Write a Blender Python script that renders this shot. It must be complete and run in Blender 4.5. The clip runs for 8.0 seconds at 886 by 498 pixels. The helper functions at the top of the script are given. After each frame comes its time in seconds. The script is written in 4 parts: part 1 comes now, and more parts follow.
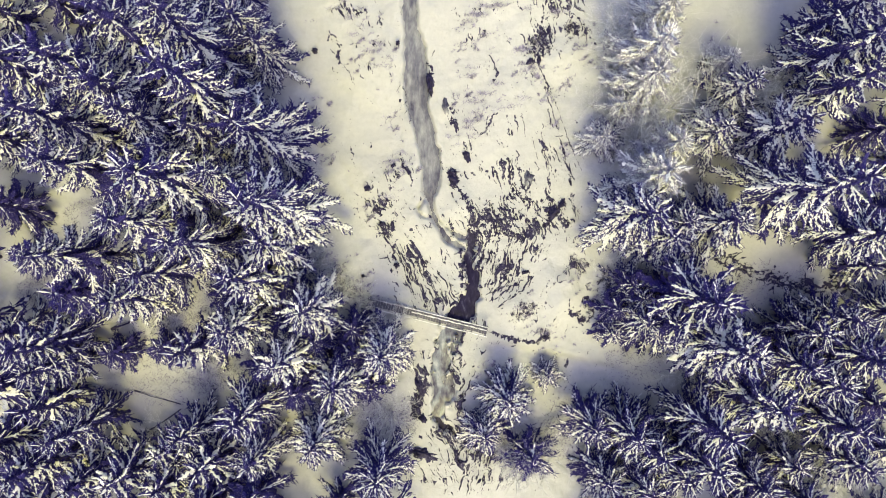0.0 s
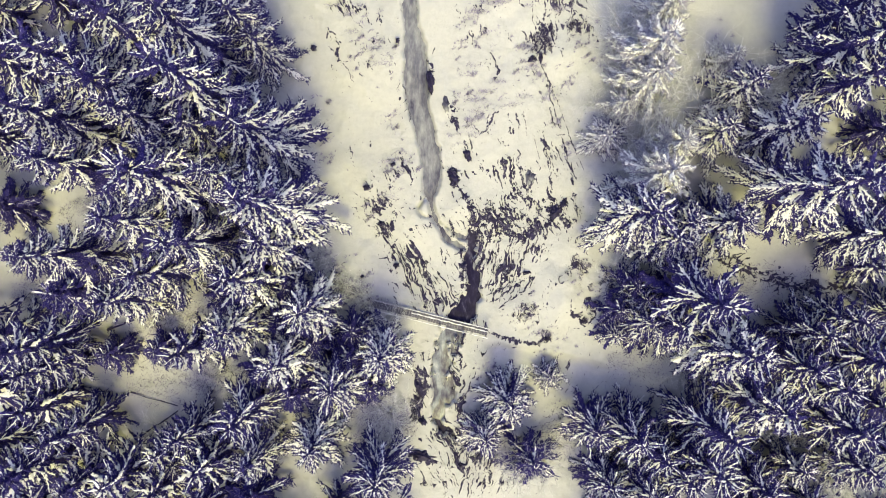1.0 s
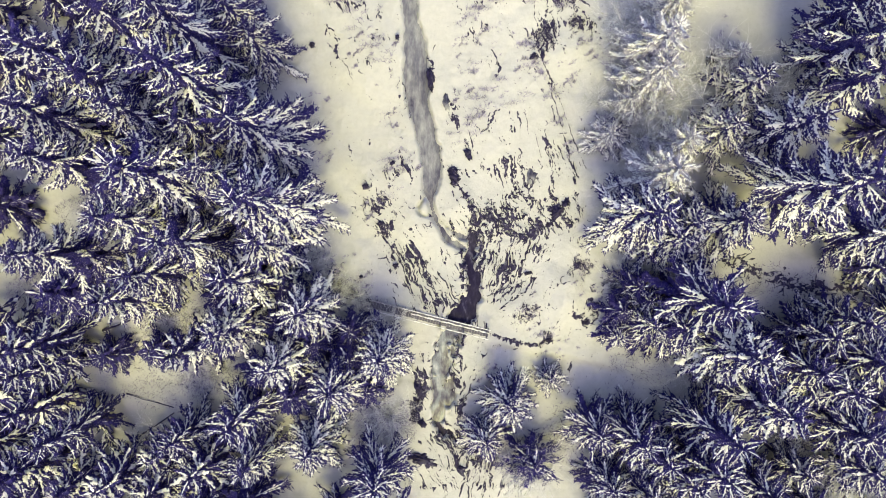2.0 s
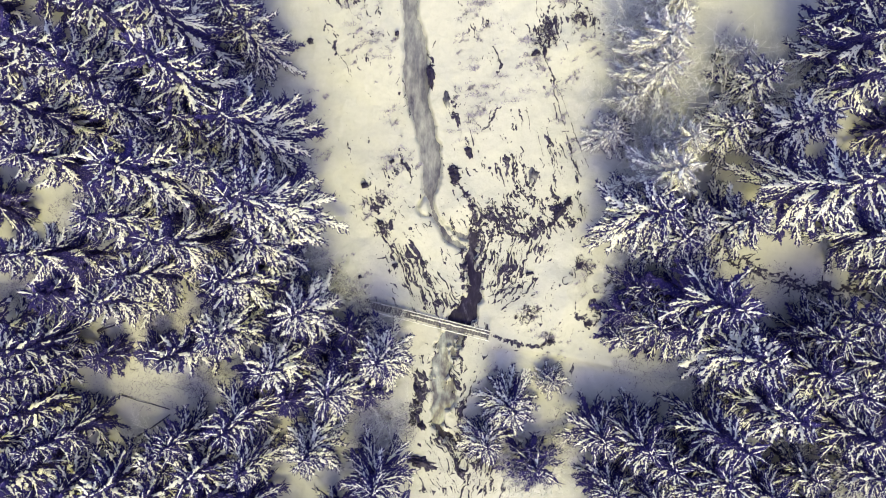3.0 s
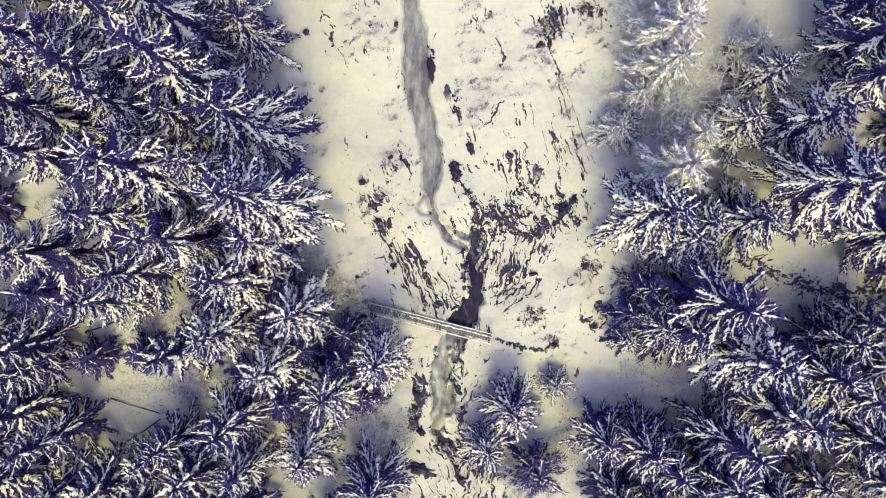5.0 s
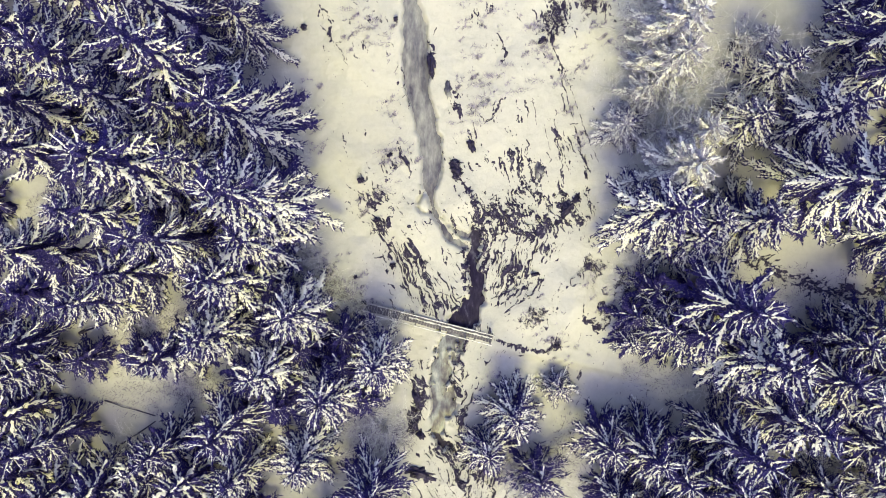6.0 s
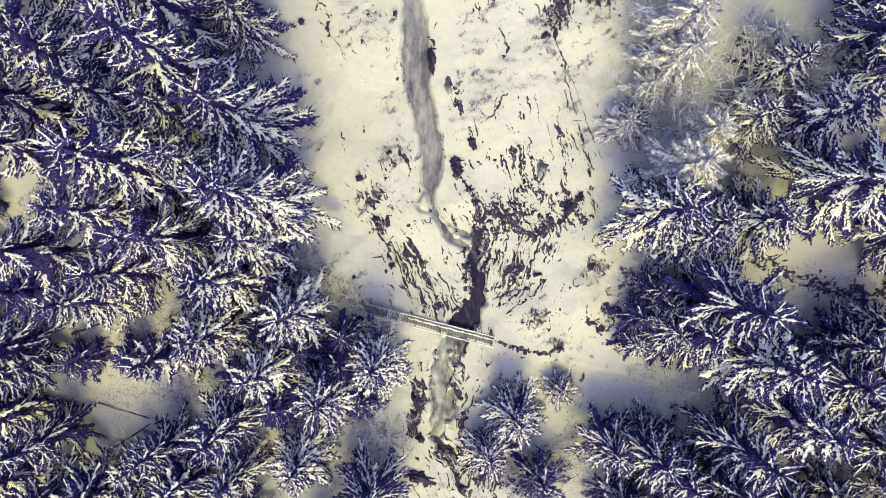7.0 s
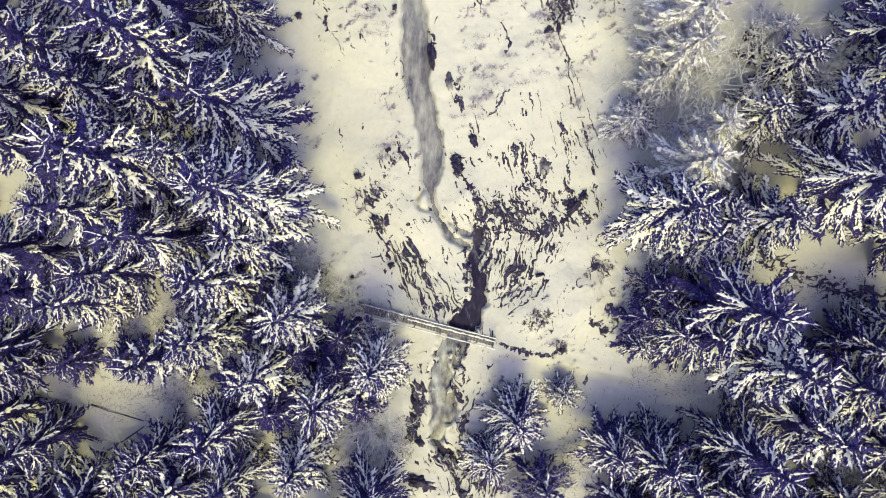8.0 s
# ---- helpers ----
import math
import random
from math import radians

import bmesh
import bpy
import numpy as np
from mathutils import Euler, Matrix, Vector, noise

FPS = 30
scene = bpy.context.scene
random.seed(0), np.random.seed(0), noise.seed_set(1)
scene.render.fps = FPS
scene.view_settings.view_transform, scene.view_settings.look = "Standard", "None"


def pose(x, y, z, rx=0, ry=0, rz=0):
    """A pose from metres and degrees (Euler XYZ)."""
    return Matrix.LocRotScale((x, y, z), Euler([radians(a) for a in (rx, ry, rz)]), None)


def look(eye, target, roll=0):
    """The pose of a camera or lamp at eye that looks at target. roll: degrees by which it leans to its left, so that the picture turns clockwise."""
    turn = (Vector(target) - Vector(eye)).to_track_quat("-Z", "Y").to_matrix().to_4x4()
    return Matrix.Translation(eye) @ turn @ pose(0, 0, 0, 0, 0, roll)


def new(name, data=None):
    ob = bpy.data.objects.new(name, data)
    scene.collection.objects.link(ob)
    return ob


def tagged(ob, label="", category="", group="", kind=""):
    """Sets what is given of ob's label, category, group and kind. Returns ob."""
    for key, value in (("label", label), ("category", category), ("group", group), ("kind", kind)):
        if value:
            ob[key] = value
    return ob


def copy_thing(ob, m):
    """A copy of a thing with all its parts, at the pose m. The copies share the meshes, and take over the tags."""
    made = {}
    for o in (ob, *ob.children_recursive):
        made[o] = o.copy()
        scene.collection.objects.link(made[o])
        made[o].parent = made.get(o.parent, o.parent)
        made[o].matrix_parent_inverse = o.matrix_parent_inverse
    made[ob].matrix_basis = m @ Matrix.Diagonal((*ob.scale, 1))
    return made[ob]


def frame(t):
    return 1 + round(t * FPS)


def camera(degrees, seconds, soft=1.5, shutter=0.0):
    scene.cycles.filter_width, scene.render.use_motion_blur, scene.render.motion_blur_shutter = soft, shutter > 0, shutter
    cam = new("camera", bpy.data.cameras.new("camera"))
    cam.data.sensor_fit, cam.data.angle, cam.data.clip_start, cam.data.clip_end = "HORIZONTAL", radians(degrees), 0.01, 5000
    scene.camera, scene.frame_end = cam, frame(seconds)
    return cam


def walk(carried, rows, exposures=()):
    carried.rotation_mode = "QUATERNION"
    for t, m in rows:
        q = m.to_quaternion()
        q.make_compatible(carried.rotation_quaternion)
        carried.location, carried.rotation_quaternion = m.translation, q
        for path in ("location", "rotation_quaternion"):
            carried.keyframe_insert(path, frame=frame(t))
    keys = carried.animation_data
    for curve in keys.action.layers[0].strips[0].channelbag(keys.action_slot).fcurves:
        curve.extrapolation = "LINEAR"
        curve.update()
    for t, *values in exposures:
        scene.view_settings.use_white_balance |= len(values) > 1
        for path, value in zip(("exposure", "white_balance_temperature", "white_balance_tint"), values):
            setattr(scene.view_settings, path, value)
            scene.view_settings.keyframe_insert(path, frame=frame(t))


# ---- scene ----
# ---- camera ----
cam = camera(62.0, 8.0, 1.0)
ROWS = [
    (0.0, 0.000, 0.000, 54.000, -0.008, 0.004, -0.000),
    (0.5, -0.005, 0.022, 53.659, -0.025, 0.007, 0.035),
    (1.0, -0.009, 0.040, 53.299, -0.042, 0.010, 0.070),
    (1.5, -0.012, 0.057, 52.920, -0.060, 0.013, 0.107),
    (3.0, -0.019, 0.093, 51.682, -0.115, 0.025, 0.220),
    (3.5, -0.020, 0.102, 51.238, -0.134, 0.031, 0.258),
    (4.0, -0.021, 0.109, 50.781, -0.153, 0.036, 0.296),
    (4.5, -0.022, 0.114, 50.310, -0.172, 0.043, 0.334),
    (6.0, -0.024, 0.123, 48.830, -0.232, 0.066, 0.444),
    (6.5, -0.025, 0.124, 48.317, -0.253, 0.075, 0.480),
    (7.0, -0.026, 0.124, 47.795, -0.273, 0.085, 0.514),
    (7.5, -0.026, 0.124, 47.266, -0.294, 0.097, 0.547),
    (8.0, -0.027, 0.123, 46.730, -0.315, 0.109, 0.578),
]
EXPOSURE, KELVIN, TINT = -0.04, 8350.0, 26.0
walk(cam, [(t, pose(x, y, z, rx, ry, rz)) for t, x, y, z, rx, ry, rz in ROWS],
     [(0.0, EXPOSURE, KELVIN, TINT), (8.0, EXPOSURE, KELVIN, TINT)])

# ---- light: a hazy winter sun from the south-east and a blue sky ----
SUN_HEIGHT, SUN_FROM = 51.0, 172.0
world = bpy.data.worlds.new("winter_sky")
scene.world = world
world.use_nodes = True
wn = world.node_tree.nodes
sky = wn.new("ShaderNodeTexSky")
sky.sky_type = 'NISHITA'
sky.sun_disc = False
sky.sun_elevation = radians(SUN_HEIGHT)
sky.sun_rotation = radians(SUN_FROM)
sky.ozone_density = 9.0
sky.dust_density = 3.0
wn["Background"].inputs["Strength"].default_value = 0.33
world.node_tree.links.new(sky.outputs["Color"], wn["Background"].inputs["Color"])
sun = new("sun", bpy.data.lights.new("sun", 'SUN'))
sun.data.energy = 2.15
sun.data.color = (0.80, 1.0, 0.09)
sun.data.angle = radians(24.0)
sun.matrix_world = look((40 * math.cos(radians(SUN_HEIGHT)) * math.sin(radians(SUN_FROM)), 40 * math.cos(radians(SUN_HEIGHT)) * math.cos(radians(SUN_FROM)), 40 * math.sin(radians(SUN_HEIGHT))), (0, 0, 0))


# ---- materials ----
def material(name, build, rough=0.8, spec=0.3):
    m = bpy.data.materials.new(name)
    m.use_nodes = True
    nt = m.node_tree
    b = nt.nodes["Principled BSDF"]
    b.inputs["Roughness"].default_value = rough
    b.inputs["Specular IOR Level"].default_value = spec
    build(nt, b)
    return m


def noise_node(nt, scale, detail=4.0, rough=0.55, stretch=None):
    co = nt.nodes.new("ShaderNodeTexCoord")
    n = nt.nodes.new("ShaderNodeTexNoise")
    n.inputs["Scale"].default_value = scale
    n.inputs["Detail"].default_value = detail
    n.inputs["Roughness"].default_value = rough
    if stretch:
        mp = nt.nodes.new("ShaderNodeMapping")
        mp.inputs["Scale"].default_value = stretch
        nt.links.new(co.outputs["Object"], mp.inputs["Vector"])
        nt.links.new(mp.outputs["Vector"], n.inputs["Vector"])
    else:
        nt.links.new(co.outputs["Object"], n.inputs["Vector"])
    return n


def ramp(nt, fac, stops):
    r = nt.nodes.new("ShaderNodeValToRGB")
    e = r.color_ramp.elements
    while len(e) < len(stops):
        e.new(0.5)
    for el, (p, c) in zip(e, stops):
        el.position, el.color = p, (*c, 1)
    nt.links.new(fac, r.inputs["Fac"])
    return r


def mixed(nt, fac, a, b, mode='MIX'):
    m = nt.nodes.new("ShaderNodeMix")
    m.data_type, m.blend_type = 'RGBA', mode
    if isinstance(fac, float):
        m.inputs[0].default_value = fac
    else:
        nt.links.new(fac, m.inputs[0])
    nt.links.new(a, m.inputs[6])
    nt.links.new(b, m.inputs[7])
    return m.outputs[2]


def bump(nt, b, height, strength, dist):
    k = nt.nodes.new("ShaderNodeBump")
    k.inputs["Strength"].default_value = strength
    k.inputs["Distance"].default_value = dist
    nt.links.new(height, k.inputs["Height"])
    nt.links.new(k.outputs["Normal"], b.inputs["Normal"])


def snow_ground(nt, b):
    big = noise_node(nt, 0.22, 6.0)
    small = noise_node(nt, 3.0, 8.0, 0.65)
    c1 = ramp(nt, big.outputs["Fac"], [(0.3, (0.54, 0.54, 0.53)), (0.7, (0.61, 0.61, 0.59))])
    c2 = ramp(nt, small.outputs["Fac"], [(0.25, (0.86, 0.86, 0.87)), (0.6, (1, 1, 1))])
    nt.links.new(mixed(nt, 0.6, c1.outputs["Color"], c2.outputs["Color"], 'MULTIPLY'), b.inputs["Base Color"])
    bump(nt, b, small.outputs["Fac"], 0.5, 0.12)


def snow_clump(nt, b):
    small = noise_node(nt, 6.0, 5.0, 0.6)
    poke = noise_node(nt, 13.0, 6.0, 0.7)
    c = ramp(nt, small.outputs["Fac"], [(0.25, (0.82, 0.82, 0.81)), (0.55, (0.93, 0.93, 0.91))])
    # needles that poke through thin snow
    thin = ramp(nt, poke.outputs["Fac"], [(0.30, (0.16, 0.15, 0.24)), (0.41, (1, 1, 1))])
    nt.links.new(mixed(nt, 1.0, c.outputs["Color"], thin.outputs["Color"], 'MULTIPLY'), b.inputs["Base Color"])
    bump(nt, b, poke.outputs["Fac"], 0.7, 0.06)


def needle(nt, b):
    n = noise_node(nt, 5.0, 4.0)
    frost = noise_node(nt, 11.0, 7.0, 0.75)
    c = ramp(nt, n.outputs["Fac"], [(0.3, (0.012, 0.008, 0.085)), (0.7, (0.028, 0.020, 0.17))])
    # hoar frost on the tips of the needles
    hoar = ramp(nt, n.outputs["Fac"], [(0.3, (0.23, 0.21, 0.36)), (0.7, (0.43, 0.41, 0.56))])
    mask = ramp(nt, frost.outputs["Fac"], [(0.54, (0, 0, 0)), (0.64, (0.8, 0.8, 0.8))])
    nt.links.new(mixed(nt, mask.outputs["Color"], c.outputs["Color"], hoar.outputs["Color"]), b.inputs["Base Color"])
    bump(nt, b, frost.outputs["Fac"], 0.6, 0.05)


def rime(nt, b):
    n = noise_node(nt, 3.0, 5.0)
    c = ramp(nt, n.outputs["Fac"], [(0.35, (0.20, 0.19, 0.27)), (0.65, (0.56, 0.55, 0.60))])
    nt.links.new(c.outputs["Color"], b.inputs["Base Color"])
    bump(nt, b, n.outputs["Fac"], 0.6, 0.05)


def bark(nt, b):
    n = noise_node(nt, 6.0, 6.0, 0.6, (4, 4, 0.8))
    c = ramp(nt, n.outputs["Fac"], [(0.3, (0.03, 0.024, 0.07)), (0.7, (0.10, 0.085, 0.16))])
    nt.links.new(c.outputs["Color"], b.inputs["Base Color"])
    bump(nt, b, n.outputs["Fac"], 0.8, 0.04)


def frosted_twig(nt, b):
    # mauve tint: undergrowth of these twigs also stands in for shaded snow
    n = noise_node(nt, 4.0, 4.0)
    c = ramp(nt, n.outputs["Fac"], [(0.35, (0.15, 0.13, 0.23)), (0.6, (0.45, 0.42, 0.54))])
    nt.links.new(c.outputs["Color"], b.inputs["Base Color"])


def hoar_twig(nt, b):
    n = noise_node(nt, 4.0, 4.0)
    c = ramp(nt, n.outputs["Fac"], [(0.3, (0.50, 0.49, 0.53)), (0.55, (0.84, 0.84, 0.83))])
    nt.links.new(c.outputs["Color"], b.inputs["Base Color"])


def rock_face(nt, b):
    n = noise_node(nt, 1.3, 8.0, 0.62)
    f = noise_node(nt, 9.0, 6.0, 0.6)
    c1 = ramp(nt, n.outputs["Fac"], [(0.3, (0.016, 0.011, 0.05)), (0.55, (0.036, 0.028, 0.09)), (0.75, (0.12, 0.105, 0.19))])
    c2 = ramp(nt, f.outputs["Fac"], [(0.3, (0.6, 0.6, 0.6)), (0.7, (1, 1, 1))])
    bare = mixed(nt, 0.8, c1.outputs["Color"], c2.outputs["Color"], 'MULTIPLY')
    dust = noise_node(nt, 4.5, 8.0, 0.72)
    mask = ramp(nt, dust.outputs["Fac"], [(0.53, (0, 0, 0)), (0.67, (0.7, 0.7, 0.7))])
    rime = ramp(nt, f.outputs["Fac"], [(0.3, (0.42, 0.41, 0.46)), (0.7, (0.62, 0.62, 0.62))])
    nt.links.new(mixed(nt, mask.outputs["Color"], bare, rime.outputs["Color"]), b.inputs["Base Color"])
    bump(nt, b, f.outputs["Fac"], 0.8, 0.05)


def black_rock(nt, b):
    # darker than the other rock and without rime
    n = noise_node(nt, 2.2, 8.0, 0.62)
    c = ramp(nt, n.outputs["Fac"], [(0.3, (0.010, 0.007, 0.034)), (0.6, (0.030, 0.024, 0.075)), (0.78, (0.16, 0.15, 0.22))])
    nt.links.new(c.outputs["Color"], b.inputs["Base Color"])
    bump(nt, b, n.outputs["Fac"], 0.9, 0.08)


def river_ice(nt, b):
    flow = noise_node(nt, 0.8, 5.0, 0.55, (2.0, 0.5, 1.0))
    patch = noise_node(nt, 0.6, 5.0, 0.62, (1.8, 0.7, 1.0))
    fine = noise_node(nt, 5.0, 5.0, 0.6, (2.0, 0.6, 1.0))
    c1 = ramp(nt, flow.outputs["Fac"], [(0.36, (0.03, 0.026, 0.07)), (0.45, (0.13, 0.13, 0.18)), (0.55, (0.25, 0.26, 0.28)), (0.70, (0.44, 0.45, 0.45))])
    c3 = ramp(nt, patch.outputs["Fac"], [(0.42, (0.03, 0.026, 0.07)), (0.50, (0.18, 0.18, 0.22)), (0.60, (0.40, 0.41, 0.41)), (0.70, (0.66, 0.67, 0.65))])
    c2 = ramp(nt, fine.outputs["Fac"], [(0.3, (0.75, 0.75, 0.78)), (0.65, (1, 1, 1))])
    base = mixed(nt, 0.55, c1.outputs["Color"], c3.outputs["Color"])
    nt.links.new(mixed(nt, 0.8, base, c2.outputs["Color"], 'MULTIPLY'), b.inputs["Base Color"])
    bump(nt, b, flow.outputs["Fac"], 0.25, 0.1)


def dark_water(nt, b):
    flow = noise_node(nt, 1.0, 6.0, 0.62, (1.5, 0.75, 1.0))
    c1 = ramp(nt, flow.outputs["Fac"], [(0.38, (0.03, 0.026, 0.07)), (0.46, (0.10, 0.10, 0.14)), (0.55, (0.20, 0.225, 0.26)), (0.65, (0.34, 0.37, 0.40)), (0.74, (0.56, 0.57, 0.58))])
    nt.links.new(c1.outputs["Color"], b.inputs["Base Color"])
    bump(nt, b, flow.outputs["Fac"], 0.3, 0.1)


def fall_water(nt, b):
    flow = noise_node(nt, 1.0, 6.0, 0.65, (3.2, 1.3, 1.0))
    c1 = ramp(nt, flow.outputs["Fac"], [(0.42, (0.014, 0.010, 0.038)), (0.60, (0.03, 0.025, 0.065)), (0.76, (0.16, 0.16, 0.22))])
    nt.links.new(c1.outputs["Color"], b.inputs["Base Color"])
    bump(nt, b, flow.outputs["Fac"], 0.5, 0.15)


def old_wood(nt, b):
    n = noise_node(nt, 3.0, 6.0, 0.6, (1.0, 8.0, 8.0))
    c = ramp(nt, n.outputs["Fac"], [(0.3, (0.24, 0.23, 0.26)), (0.7, (0.52, 0.51, 0.52))])
    nt.links.new(c.outputs["Color"], b.inputs["Base Color"])
    bump(nt, b, n.outputs["Fac"], 0.5, 0.02)


def dark_wood(nt, b):
    # same grain as the weathered wood, in a darker tone
    n = noise_node(nt, 3.0, 6.0, 0.6, (1.0, 8.0, 8.0))
    c = ramp(nt, n.outputs["Fac"], [(0.3, (0.07, 0.062, 0.10)), (0.7, (0.24, 0.23, 0.26))])
    nt.links.new(c.outputs["Color"], b.inputs["Base Color"])
    bump(nt, b, n.outputs["Fac"], 0.5, 0.02)


SNOW = material("settled_snow", snow_ground, 0.85, 0.2)
CLUMP = material("branch_snow", snow_clump, 0.9, 0.15)
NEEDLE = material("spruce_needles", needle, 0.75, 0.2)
RIME = material("rimed_needles", rime, 0.85, 0.2)
BARK = material("bark", bark, 0.9, 0.2)
TWIG = material("frosted_twigs", frosted_twig, 0.9, 0.2)
FROST = material("hoar_frosted_twigs", hoar_twig, 0.9, 0.2)
ROCK = material("wet_rock", rock_face, 0.7, 0.3)
BLACK_ROCK = material("bare_black_rock", black_rock, 0.45, 0.3)
ICE = material("river_ice", river_ice, 0.35, 0.4)
WATER = material("dark_water", dark_water, 0.3, 0.4)
POOL = material("falling_water", fall_water, 0.4, 0.15)
WOOD = material("weathered_wood", old_wood, 0.85, 0.2)
PLANK = material("dark_planks", dark_wood, 0.8, 0.25)


# ---- mesh helpers ----
def mesh_of(name, verts, faces, mat, smooth=True):
    me = bpy.data.meshes.new(name)
    me.from_pydata([tuple(v) for v in verts], [], faces)
    me.materials.append(mat)
    if smooth:
        me.polygons.foreach_set("use_smooth", [True] * len(me.polygons))
    me.update()
    return me


def part(name, verts, faces, mat, parent=None, label="", smooth=True):
    ob = new(name, mesh_of(name, verts, faces, mat, smooth))
    if parent:
        ob.parent = parent
    return tagged(ob, label)


class Soup:
    """Collects vertices and faces of one mesh."""

    def __init__(self):
        self.v, self.f = [], []

    def add(self, vs, fs):
        k = len(self.v)
        self.v.extend(vs)
        self.f.extend([tuple(i + k for i in f) for f in fs])

    def tube(self, pts, radii, sides=5):
        rings = []
        for i, p in enumerate(pts):
            a = pts[max(0, i - 1)]
            b = pts[min(len(pts) - 1, i + 1)]
            d = (b - a).normalized()
            u = d.cross(Vector((0.31, 0.17, 0.93))).normalized()
            w = d.cross(u)
            rings.append([p + (u * math.cos(2 * math.pi * j / sides) + w * math.sin(2 * math.pi * j / sides)) * radii[i] for j in range(sides)])
        vs = [q for r in rings for q in r]
        fs = []
        for i in range(len(pts) - 1):
            for j in range(sides):
                k = (j + 1) % sides
                fs.append((i * sides + j, i * sides + k, (i + 1) * sides + k, (i + 1) * sides + j))
        fs.append(tuple(reversed(range(sides))))
        fs.append(tuple((len(pts) - 1) * sides + j for j in range(sides)))
        self.add(vs, fs)

    def strip(self, pts, widths, up, lift=0.0, jag=0.0, rng=random):
        """A ridged tapering strip along pts; up: height of the ridge over its edges."""
        vs, fs = [], []
        n = len(pts)
        for i, p in enumerate(pts):
            d = pts[min(n - 1, i + 1)] - pts[max(0, i - 1)]
            side = Vector((d.y, -d.x, 0))
            side = side.normalized() if side.length > 1e-6 else Vector((1, 0, 0))
            w = widths[i]
            l, r = w * (1 + jag * rng.uniform(-1, 1)), w * (1 + jag * rng.uniform(-1, 1))
            q = p + Vector((0, 0, lift))
            vs += [q - side * l - Vector((0, 0, up)), q + Vector((0, 0, up * 0.4)), q + side * r - Vector((0, 0, up))]
            if i:
                k = 3 * i
                fs += [(k - 3, k, k + 1, k - 2), (k - 2, k + 1, k + 2, k - 1)]
        self.add(vs, fs)

    def box(self, m, x, y, z):
        vs = [m @ Vector((sx * x / 2, sy * y / 2, sz * z / 2)) for sx in (-1, 1) for sy in (-1, 1) for sz in (-1, 1)]
        self.add(vs, [(0, 1, 3, 2), (4, 6, 7, 5), (0, 4, 5, 1), (2, 3, 7, 6), (0, 2, 6, 4), (1, 5, 7, 3)])


# ---- the lie of the land ----
RIVER = [(-2.4, 24.0, 1.2), (-2.39, 17.4, 1.16), (-2.27, 15.95, 1.1), (-2.05, 14.2, 1.65), (-1.97, 12.4, 1.7), (-1.85, 11.3, 1.8), (-1.85, 10.4, 1.5), (-1.4, 8.8, 1.5),
         (-1.17, 7.7, 1.45), (-0.91, 6.6, 1.5), (-0.86, 5.15, 1.3), (-1.0, 4.3, 1.05), (-0.93, 3.7, 0.6), (-0.69, 2.4, 0.5), (-0.05, 1.27, 0.45), (0.63, 0.42, 0.5), (1.7, 0.05, 0.5)]
CREEK = [(1.85, 1.5, 0.12), (1.98, 0.9, 0.5), (2.15, 0.1, 0.85), (1.8, -0.9, 0.7), (2.2, -2.0, 0.75), (2.05, -3.2, 1.15), (1.69, -4.35, 1.4), (0.76, -5.5, 1.7), (0.2, -7.25, 1.65), (-0.05, -9.2, 1.75),
         (0.04, -10.9, 1.7), (-0.44, -12.7, 0.6), (0.64, -13.75, 0.32), (2.56, -14.3, 0.25), (3.6, -14.9, -0.4), (5.7, -17.3, -0.6), (8.0, -22.0, -0.6)]
SIDE = [(-1.1, 4.1, 0.12), (-1.74, 3.0, 0.08), (-1.52, 2.4, 0.06), (-0.54, 2.3, 0.1), (0.5, 1.4, 0.25), (1.6, 0.7, 0.4)]


def smooth_line(rows, step=0.2):
    out = []
    for i in range(len(rows) - 1):
        p0, p1, p2, p3 = (np.array(rows[max(0, min(len(rows) - 1, j))]) for j in (i - 1, i, i + 1, i + 2))
        n = max(2, int(np.linalg.norm((p2 - p1)[:2]) / step))
        for k in range(n):
            s = k / n
            out.append(0.5 * (2 * p1 + (p2 - p0) * s + (2 * p0 - 5 * p1 + 4 * p2 - p3) * s * s + (3 * p1 - p0 - 3 * p2 + p3) * s ** 3))
    out.append(np.array(rows[-1], float))
    return np.array(out)


LINES = [smooth_line(r) for r in (RIVER, CREEK, SIDE)]


def slope_z(x, y):
    x = np.clip(x, -60, 60)
    y = np.clip(y, -60, 60)
    return 0.09 * y + 0.05 * x - 0.012 * np.maximum(0, -x - 8) * np.maximum(0, -y)


def channel(x, y):
    """How far a place lies from the nearest water's edge (negative: in the water)."""
    best = np.full(np.shape(x), 99.0)
    for line in LINES:
        for px, py, w in line:
            best = np.minimum(best, np.hypot(x - px, y - py) - w * 0.46)
    return best


def value_noise(x, y, seed):
    """Smooth noise of about one metre, -1 to 1."""
    xi, yi = np.floor(x), np.floor(y)
    fx, fy = x - xi, y - yi
    fx, fy = fx * fx * (3 - 2 * fx), fy * fy * (3 - 2 * fy)

    def h(a, b):
        s = np.sin(a * 127.1 + b * 311.7 + seed * 74.7) * 43758.5453
        return 2 * (s - np.floor(s)) - 1
    return (h(xi, yi) * (1 - fx) + h(xi + 1, yi) * fx) * (1 - fy) + (h(xi, yi + 1) * (1 - fx) + h(xi + 1, yi + 1) * fx) * fy


def fractal(x, y, seed, octaves=4):
    return sum(value_noise(x * 2 ** k, y * 2 ** k, seed + k) * 0.5 ** k for k in range(octaves))


HUMPS = [(5.2, -4.3, 1.2, 0.5), (8.8, -3.9, 1.3, 0.6), (7.9, -2.2, 1.1, 0.4), (-2.0, 1.9, 1.5, 0.45), (1.2, 3.1, 1.1, 0.45), (-6.5, -0.6, 1.8, 0.35), (8.6, 13.6, 1.4, 0.4)]


